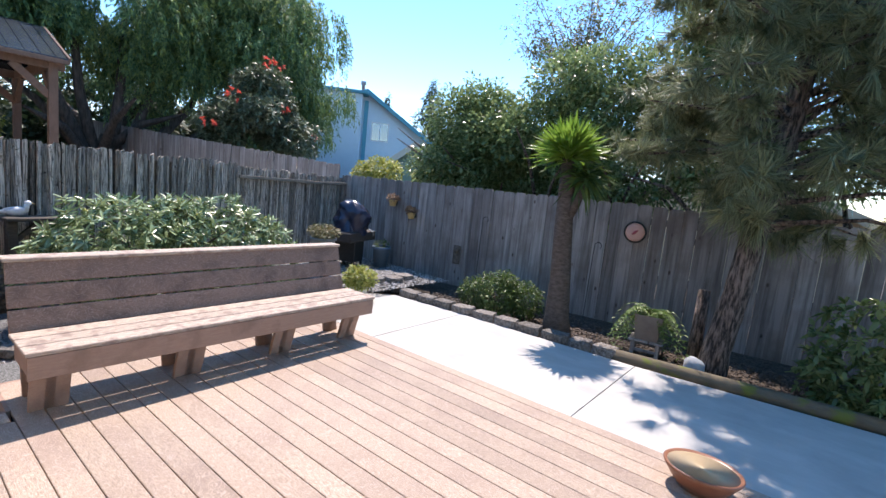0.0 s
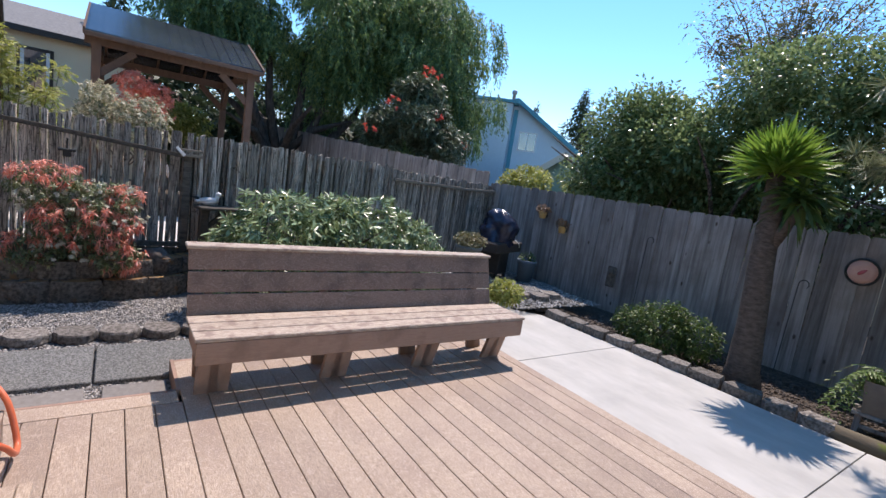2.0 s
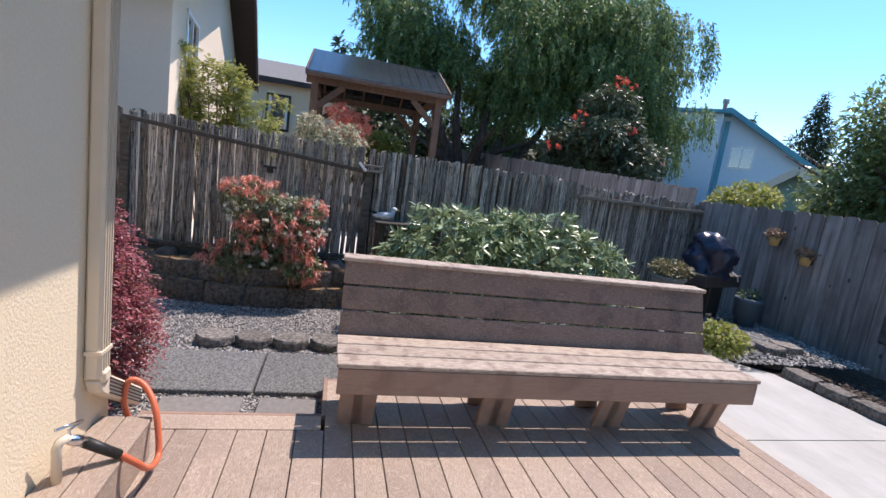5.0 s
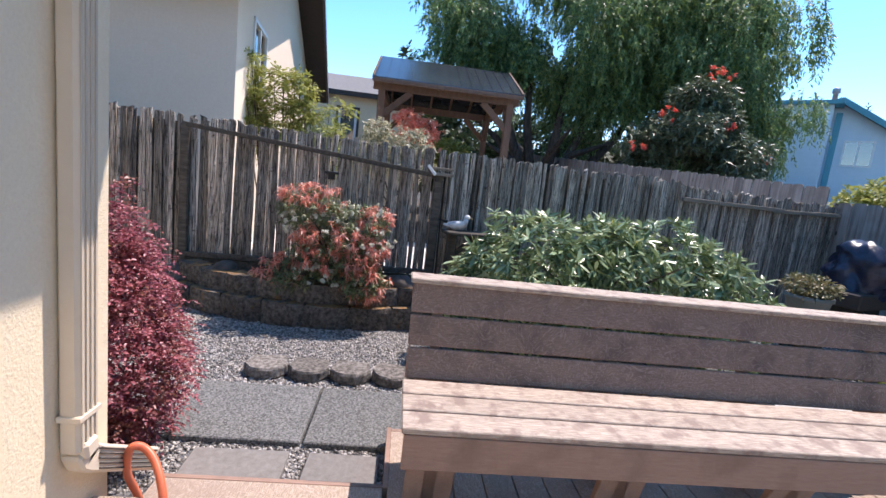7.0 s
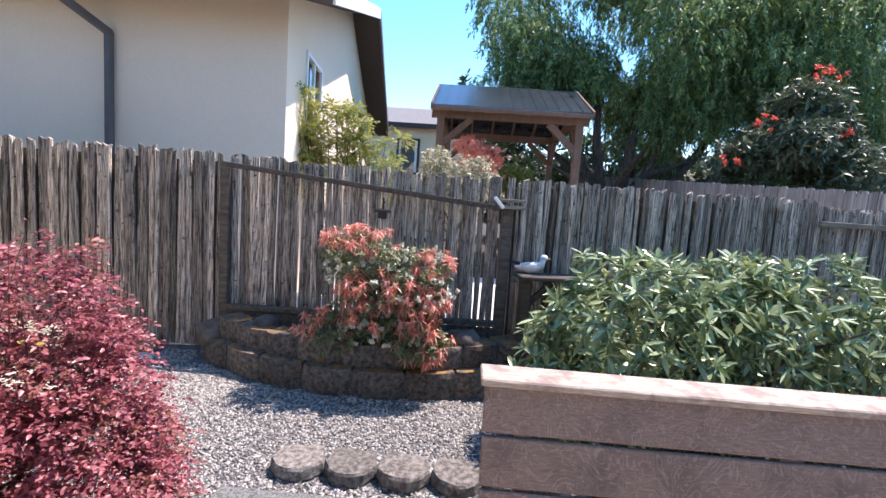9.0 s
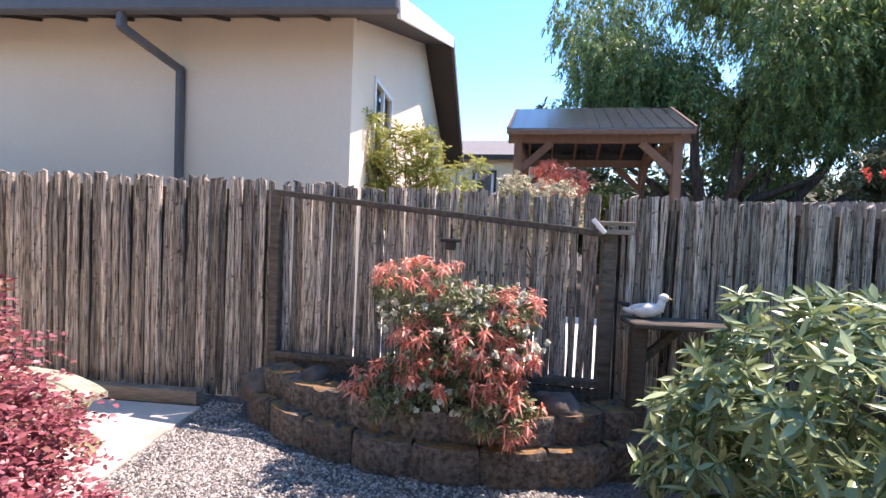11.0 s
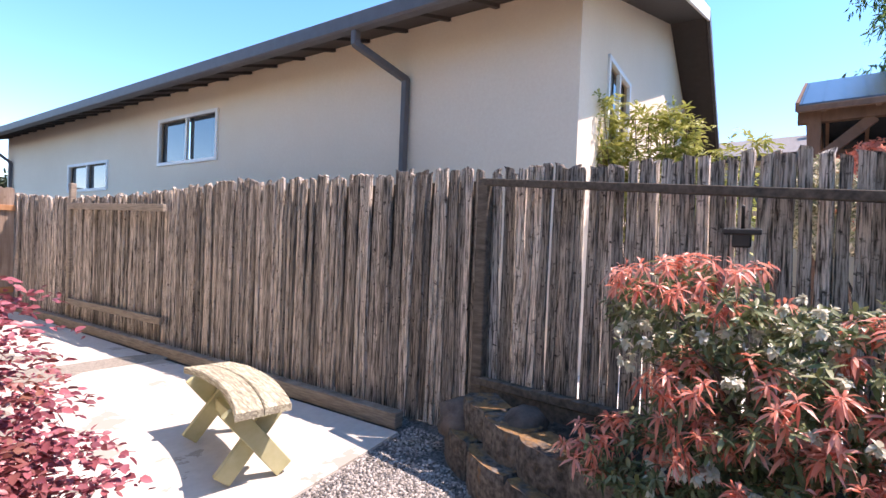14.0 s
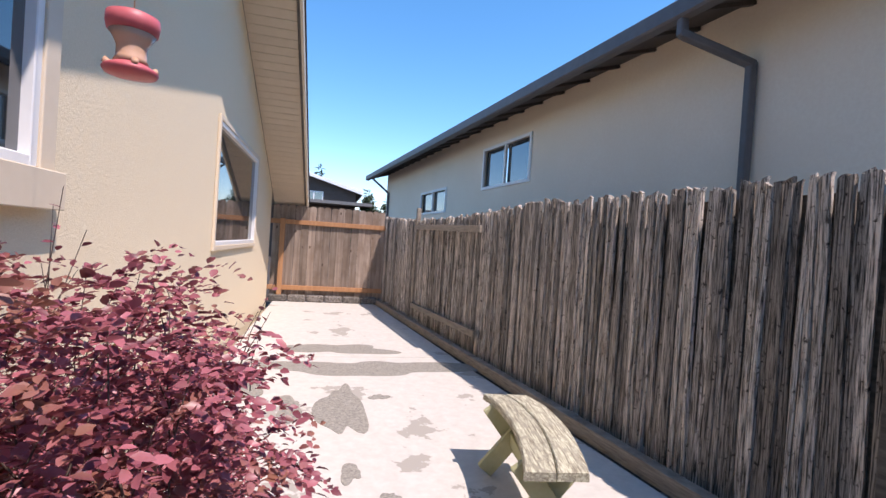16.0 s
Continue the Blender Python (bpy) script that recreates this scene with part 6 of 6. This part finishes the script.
potted("potted_lime_plant", (-4.42, 5.35, -0.012), 0.12, 0.20, "pot", "limeleaf", ((0, 0, 0.30), (0.22, 0.22, 0.15), 0.3), 1300, 0.045, "white pot of lime green leafy plant by the bench", ratio=0.6)
t = thing("wide_bowl", (-0.13, 4.24, 0.0), "wide shallow brown glazed bowl with a cream rim lining", "bowl")
lathe("bowl", [(0.11, 0.0), (0.16, 0.05), (0.205, 0.115), (0.215, 0.135), (0.205, 0.142), (0.19, 0.13), (0.12, 0.11)], M["terracotta"], t, "", 36, 0.85)
lathe("lining", [(0.194, 0.131), (0.12, 0.128), (0.0, 0.127)], M["saucer"], t, "cream lining", 36, 0.85)


# ---- things and plants along the board fence ----
def plant_stool():
    t = thing("plant_stool", (-1.15, 6.85, -0.10), "small weathered wooden stool under a square brown planter", "stool", rz=8)
    for x in (-0.13, 0.13):
        for y in (-0.11, 0.11):
            box("leg", (x - 0.02, y - 0.02, 0), (x + 0.02, y + 0.02, 0.18), M["board"], t, 0.005)
    for y in (-0.12, -0.06, 0.0, 0.06, 0.12):
        box("seat_slat", (-0.18, y - 0.027, 0.181), (0.18, y + 0.027, 0.205), M["board"], t, 0.004)
    box("stretcher", (-0.11, -0.125, 0.07), (0.11, -0.105, 0.10), M["board"], t, 0.004)
    p = thing("square_planter", (-1.15, 6.85, 0.105), "square tapered brown planter standing on a wooden stool", "plant pot", rz=8)
    bm = bmesh.new()
    bmesh.ops.create_cube(bm, size=1)
    for v in bm.verts:
        k = 0.15 if v.co.z > 0 else 0.115
        v.co = Vector((math.copysign(k, v.co.x), math.copysign(k, v.co.y), 0.29 if v.co.z > 0 else 0.002))
    top = [f for f in bm.faces if f.calc_center_median().z > 0.28]
    bmesh.ops.inset_region(bm, faces=top, thickness=0.018, depth=-0.03)
    part("pot", bm, M["planter_brown"], p)


plant_stool()


def fern(x, y, z, n, size, label, name="fern"):
    t = plant(name, (x, y, z), label, "fern")
    rr = random.Random(int(abs(x) * 100))
    P_, D_ = [], []
    for k in range(n):
        a = rr.uniform(-0.95, math.pi + 0.95)
        s = size * rr.uniform(0.6, 1.2)
        top = rr.uniform(0.7, 1.5)
        for q in range(14):
            u = (q + 1) / 14
            c = Vector((math.cos(a) * s * u, math.sin(a) * s * u, s * (top * u - 1.9 * u * u)))
            side = Vector((-math.sin(a), math.cos(a), 0))
            for sg in (-1, 1):
                P_.append(tuple(c))
                D_.append(tuple(side * sg + Vector((math.cos(a), math.sin(a), -0.2)) * 0.5))
    p, d = np.array(P_), np.array(D_)
    put("fronds", leaves("fronds", p, d, np.full(len(p), size * 0.16), np.full(len(p), size * 0.045), M["fern"]), t)["kind"] = "stuff"


fern(-1.15, 6.87, 0.36, 62, 0.37, "arching green fern spilling over its square planter")
t = tube("cut_log", [(-0.67, 6.98, -0.12), (-0.68, 7.0, 0.3), (-0.68, 7.02, 0.76)], [0.075, 0.068, 0.062], M["bark"], None, n=14)
tagged(t, "upright cut log with dark bark beside the pine", "log")
tagged(put("boulder", rock_mesh("boulder", 0.12, M["palestone"], 12, (0.9, 0.8, 1.1)), None, pose(-0.60, 6.62, -0.02)), "pale grey stone at the foot of the pine", "boulder")


def shrub(name, loc, blobs, n, size, mat, label, ratio=0.45, shape="oval", seed=1, rosette=0, sp=0.25):
    t = plant(name, loc, label, "bush")
    limbs(t, (0, 0, 0), (0, 0, 0.2), 0.02, 6, sp, M["twig"], seed=seed)
    crown("foliage", t, blobs, n, size, M[mat], shape, ratio, 0.8, rosette=rosette)


shrub("green_shrub", (-3.15, 6.75, -0.12), [((0, 0, 0.32), (0.42, 0.35, 0.28), 0.4), ((-0.38, 0.05, 0.24), (0.26, 0.25, 0.22), 0.4), ((0.4, 0.1, 0.3), (0.24, 0.25, 0.26), 0.4), ((0.12, 0, 0.5), (0.18, 0.18, 0.16), 0.3)], 7000, 0.038, "shrub", "low rounded green shrub before the board fence")
shrub("dark_shrub", (0.78, 6.95, -0.12), [((0, 0, 0.6), (0.6, 0.5, 0.5), 0.4), ((0.5, 0, 0.75), (0.6, 0.5, 0.5), 0.4), ((-0.1, -0.1, 0.3), (0.5, 0.45, 0.35), 0.4)], 4200, 0.09, "laurel", "dark broad-leaved shrub in the shade of the pine", ratio=0.36, rosette=8)
t = plant("lime_shrub", (-9.3, -0.05, -0.3), "tall sparse yellow-green shrub beside the neighbour's wall", "bush")
LS = []
rr = random.Random(12)
for k in range(26):
    y1, z1 = rr.uniform(-0.8, 0.75), rr.uniform(2.3, 3.05)
    x1 = rr.uniform(-0.35, 0.35)
    z1 -= 0.5 * max(0, y1 - 0.2)
    put("stem", tube_mesh("stem", [(x1 * 0.3, y1 * 0.5, 0), (x1 * 0.7, y1 * 0.8, z1 * 0.6), (x1, y1, z1)], [0.014, 0.009, 0.004], M["twig"], 5, False), t)
    LS += [((x1 * v, y1 * (0.8 + 0.2 * v), z1 * v), (0.15, 0.15, 0.14), 0.1) for v in (0.72, 0.86, 1.0)]
foliage("foliage", t, sprays(LS, 1350, 7, 0.17, flat=0.8), 0.08, M["limeleaf"], "blade", 0.27)
t = plant("pale_shrub", (-10.8, 1.45, -0.3), "cream flowering shrub before the gazebo", "bush")
limbs(t, (0, 0, 0), (0, 0, 1.2), 0.04, 7, 0.6, M["twig"], seed=4)
PS = [((0, -0.35, 2.32), (0.4, 0.3, 0.3), 0.3), ((0, 0.3, 2.12), (0.4, 0.4, 0.4), 0.3), ((0, -0.4, 1.95), (0.4, 0.35, 0.4), 0.3), ((0, 0.1, 1.9), (0.4, 0.7, 0.4), 0.3)]
foliage("foliage", t, whorls(PS, 1300, 9), 0.055, M["rose"], "oval", 0.4)
t = plant("coral_shrub", (-12.6, 1.75, -0.3), "bright coral red azalea seen under the gazebo roof", "bush")
limbs(t, (0, 0, 0), (0, 0, 1.6), 0.04, 7, 0.5, M["twig"], seed=14)
foliage("foliage", t, whorls([((0, -0.1, 2.84), (0.4, 0.38, 0.25), 0.3), ((0, 0.3, 2.64), (0.4, 0.35, 0.3), 0.3), ((0, 0, 2.2), (0.4, 0.6, 0.4), 0.3)], 520, 9), 0.07, M["coral"], "oval", 0.42)
shrub("yellow_green_shrub", (-18.0, 3.0, -0.3), [((0, 0, 2.4), (0.6, 0.9, 0.6), 0.3)], 3000, 0.12, "limeleaf", "yellow-green shrub beyond the gazebo", sp=0.8)
shrub("lime_shrub", (-8.9, 9.9, -0.3), [((0, 0, 2.1), (0.6, 0.45, 0.4), 0.2), ((1.3, 0.3, 1.9), (0.4, 0.4, 0.35), 0.2), ((-0.6, 0, 2.0), (0.4, 0.4, 0.3), 0.2)], 2600, 0.10, "limeleaf", "sunlit yellow-green shrub tops beyond the corner", sp=0.8)


# ---- houses further off ----
def gabled(name, loc, rz, w, d, h, rise, wall, roof, trim, label, over=0.4):
    """A simple gabled house: its gable faces -y in its own frame; x runs along the gable."""
    t = thing(name, loc, label, "house", rz=rz)
    pts = [(-w / 2, -0.3), (w / 2, -0.3), (w / 2, h), (0, h + rise), (-w / 2, h)]
    n = len(pts)
    v = [(x, 0, z) for x, z in pts] + [(x, d, z) for x, z in pts]
    f = [tuple(range(n)), tuple(range(n, 2 * n))[::-1]] + [(i, n + i, n + (i + 1) % n, (i + 1) % n) for i in range(n) if i not in (2, 3)]
    put("wall", mesh_of("wall", v, f, M[wall]), t)
    k = rise / (w / 2)
    for s in (-1, 1):
        xe = s * (w / 2 + over)
        ze = h - k * over
        v = []
        for y in (-over, d + over):
            v += [(0, y, h + rise + 0.02), (xe, y, ze + 0.02), (xe, y, ze + 0.16), (0, y, h + rise + 0.18)]
        f = [(0, 1, 2, 3), (7, 6, 5, 4), (0, 4, 5, 1), (1, 5, 6, 2), (2, 6, 7, 3), (3, 7, 4, 0)]
        put("roof", mesh_of("roof", v, f, M[roof]), t)
        beam("rake_board", (0, -over - 0.02, h + rise + 0.08), (xe, -over - 0.02, ze + 0.08), 0.05, 0.22, M[trim], t)
        beam("eave_board", (xe, -over, ze + 0.06), (xe, d + over, ze + 0.06), 0.05, 0.2, M[trim], t)
    return t


def small_window(t, x0, x1, z0, z1, y=-0.01, frame="white"):
    w = thing("window", ((x0 + x1) / 2, y, z0))
    w.parent = t
    cx = (x0 + x1) / 2
    f = 0.07
    for a, b, c, d in ((x0, x0 + f, z0, z1), (x1 - f, x1, z0, z1), (x0 + f, x1 - f, z0, z0 + f), (x0 + f, x1 - f, z1 - f, z1), (cx - f / 2, cx + f / 2, z0 + f, z1 - f)):
        box("window_frame", (a - cx, -0.04, c - z0), (b - cx, 0.01, d - z0), M[frame], w, 0)
    box("pane", (x0 + f - cx, -0.015, f), (x1 - f - cx, -0.006, z1 - z0 - f), M["glass"], w, 0)


b = gabled("blue_house", (-20.35, 19.30, 0), 45.9, 7.0, 6.0, 3.9, 2.3, "blue", "shingle", "teal", "pale blue two-storey house with teal roof edges")
small_window(b, 0.35, 1.35, 3.65, 4.7)
box("corner_post", (-0.10, -0.12, 0), (0.12, 0.0, 5.8), M["teal"], b, 0, "teal corner trim")
box("bay", (-3.0, -0.9, 0), (-0.2, 0.0, 6.0), M["blue"], b, 0)
box("bay_eave", (-3.1, -1.1, 6.0), (0.1, 0.1, 6.15), M["teal"], b, 0, "teal eave")
lathe("flue", [(0.10, 5.9), (0.10, 6.8), (0.15, 6.82), (0.15, 7.0), (0.05, 7.05)], M["greymetal"], b, "grey metal flue", m=pose(-0.3, 1.0, 0))
gabled("green_house", (-12.75, 15.3, 0), 45.9, 1.9, 6.0, 2.25, 0.75, "green", "shingle", "cream", "low sage green house with a shingle gable roof", 0.25)
b = gabled("brown_house", (-2.6, -31.0, 0), 180.0, 6.4, 7.0, 4.25, 0.9, "brown_siding", "shingle", "white", "dark brown two-storey house beyond the side yard")
small_window(b, -0.1, 1.1, 3.4, 4.15)
box("lower_roof", (-4.2, -1.6, 3.3), (4.2, -0.02, 3.5), M["shingle"], b, 0)
b = gabled("far_house", (-26.4, -6.5, 0), 0.0, 8.0, 8.5, 4.4, 1.25, "stucco", "shingle", "brown_trim", "cream neighbouring house with a grey shingle roof")
for lo, hi, mt, nm in (((4.0, 5.02, 2.35), (4.05, 6.0, 2.45), "brown_trim", "window_trim"), ((4.0, 5.02, 3.75), (4.05, 6.0, 3.85), "brown_trim", "window_trim"), ((4.0, 5.02, 2.45), (4.05, 5.12, 3.75), "brown_trim", "window_trim"), ((4.0, 5.9, 2.45), (4.05, 6.0, 3.75), "brown_trim", "window_trim"), ((4.0, 5.12, 2.45), (4.03, 5.22, 3.75), "white", "window_frame"), ((4.0, 5.8, 2.45), (4.03, 5.9, 3.75), "white", "window_frame"), ((4.0, 5.22, 2.45), (4.015, 5.8, 3.75), "glass", "pane")):
    box(nm, lo, hi, M[mt], b, 0)
b = gabled("roof_beyond", (-1.8, 15.5, 0), 5.0, 6.0, 5.0, 1.6, 1.2, "stucco", "shingle", "cream", "low house with a pale grey shingle roof behind the fence")


def conifer(x, y, r, h, n, label):
    t = plant("conifer", (x, y, -0.3), label, "tree")
    tube("trunk", [(0, 0, 0), (0, 0, h * 0.9)], [0.3, 0.08], M["bark"], t)
    blobs = []
    rr = random.Random(int(x * 7))
    for k in range(26):
        u = k / 26
        a = rr.uniform(0, math.tau)
        q = r * (1 - u) * rr.uniform(0.4, 1.0)
        blobs.append(((math.cos(a) * q, math.sin(a) * q, h * (0.25 + 0.75 * u)), (r * 0.4 * (1.15 - u), r * 0.4 * (1.15 - u), h * 0.07), 0.3))
    crown("crown", t, blobs, n, 0.35, M["farleaf"], "blade", 0.25, 0.7)


conifer(-30.5, 36.5, 3.4, 11.5, 9000, "dark conifer beyond the blue house")
conifer(-33.5, 33.5, 1.6, 9.8, 4000, "dark conifer beyond the blue house")
conifer(-27.5, 38.5, 3.0, 9.5, 6000, "dark conifer beyond the blue house")
conifer(-6.6, -31.0, 1.5, 4.7, 3000, "dark bushy tree beyond the side yard")
conifer(-8.2, -34.0, 1.8, 4.4, 3000, "dark bushy tree beyond the side yard")
conifer(-26.0, 1.2, 2.0, 7.6, 5000, "dark tree behind the neighbouring roofs")
conifer(-3.2, -36.0, 1.5, 6.6, 2500, "dark tree behind the brown house")


def far_tree(x, y, h, r, n, label):
    t = plant("broad_tree", (x, y, -0.3), label, "tree")
    tube("trunk", [(0, 0, 0), (0, 0, h * 0.5)], [0.25, 0.15], M["bark"], t)
    crown("crown", t, cloud(0, 0, h * 0.55, r * 0.75, r * 0.75, h * 0.34, 14, r * 0.3, r * 0.5), n, 0.30, M["farleaf"], "card", 0.45, 0.7)


for x, y, h, r in ((-25, 4, 5.0, 2.4), (-25, 8, 5.6, 2.4), (-25, 12, 5.6, 2.5), (-24, 15.5, 5.0, 2.2), (-21.5, 9.5, 4.0, 2.0), (-21.5, 5.5, 3.6, 1.9), (-19.5, 12.5, 3.4, 1.8)):
    far_tree(x, y, h, r, 6500, "dark green tree filling the distance behind the yards")
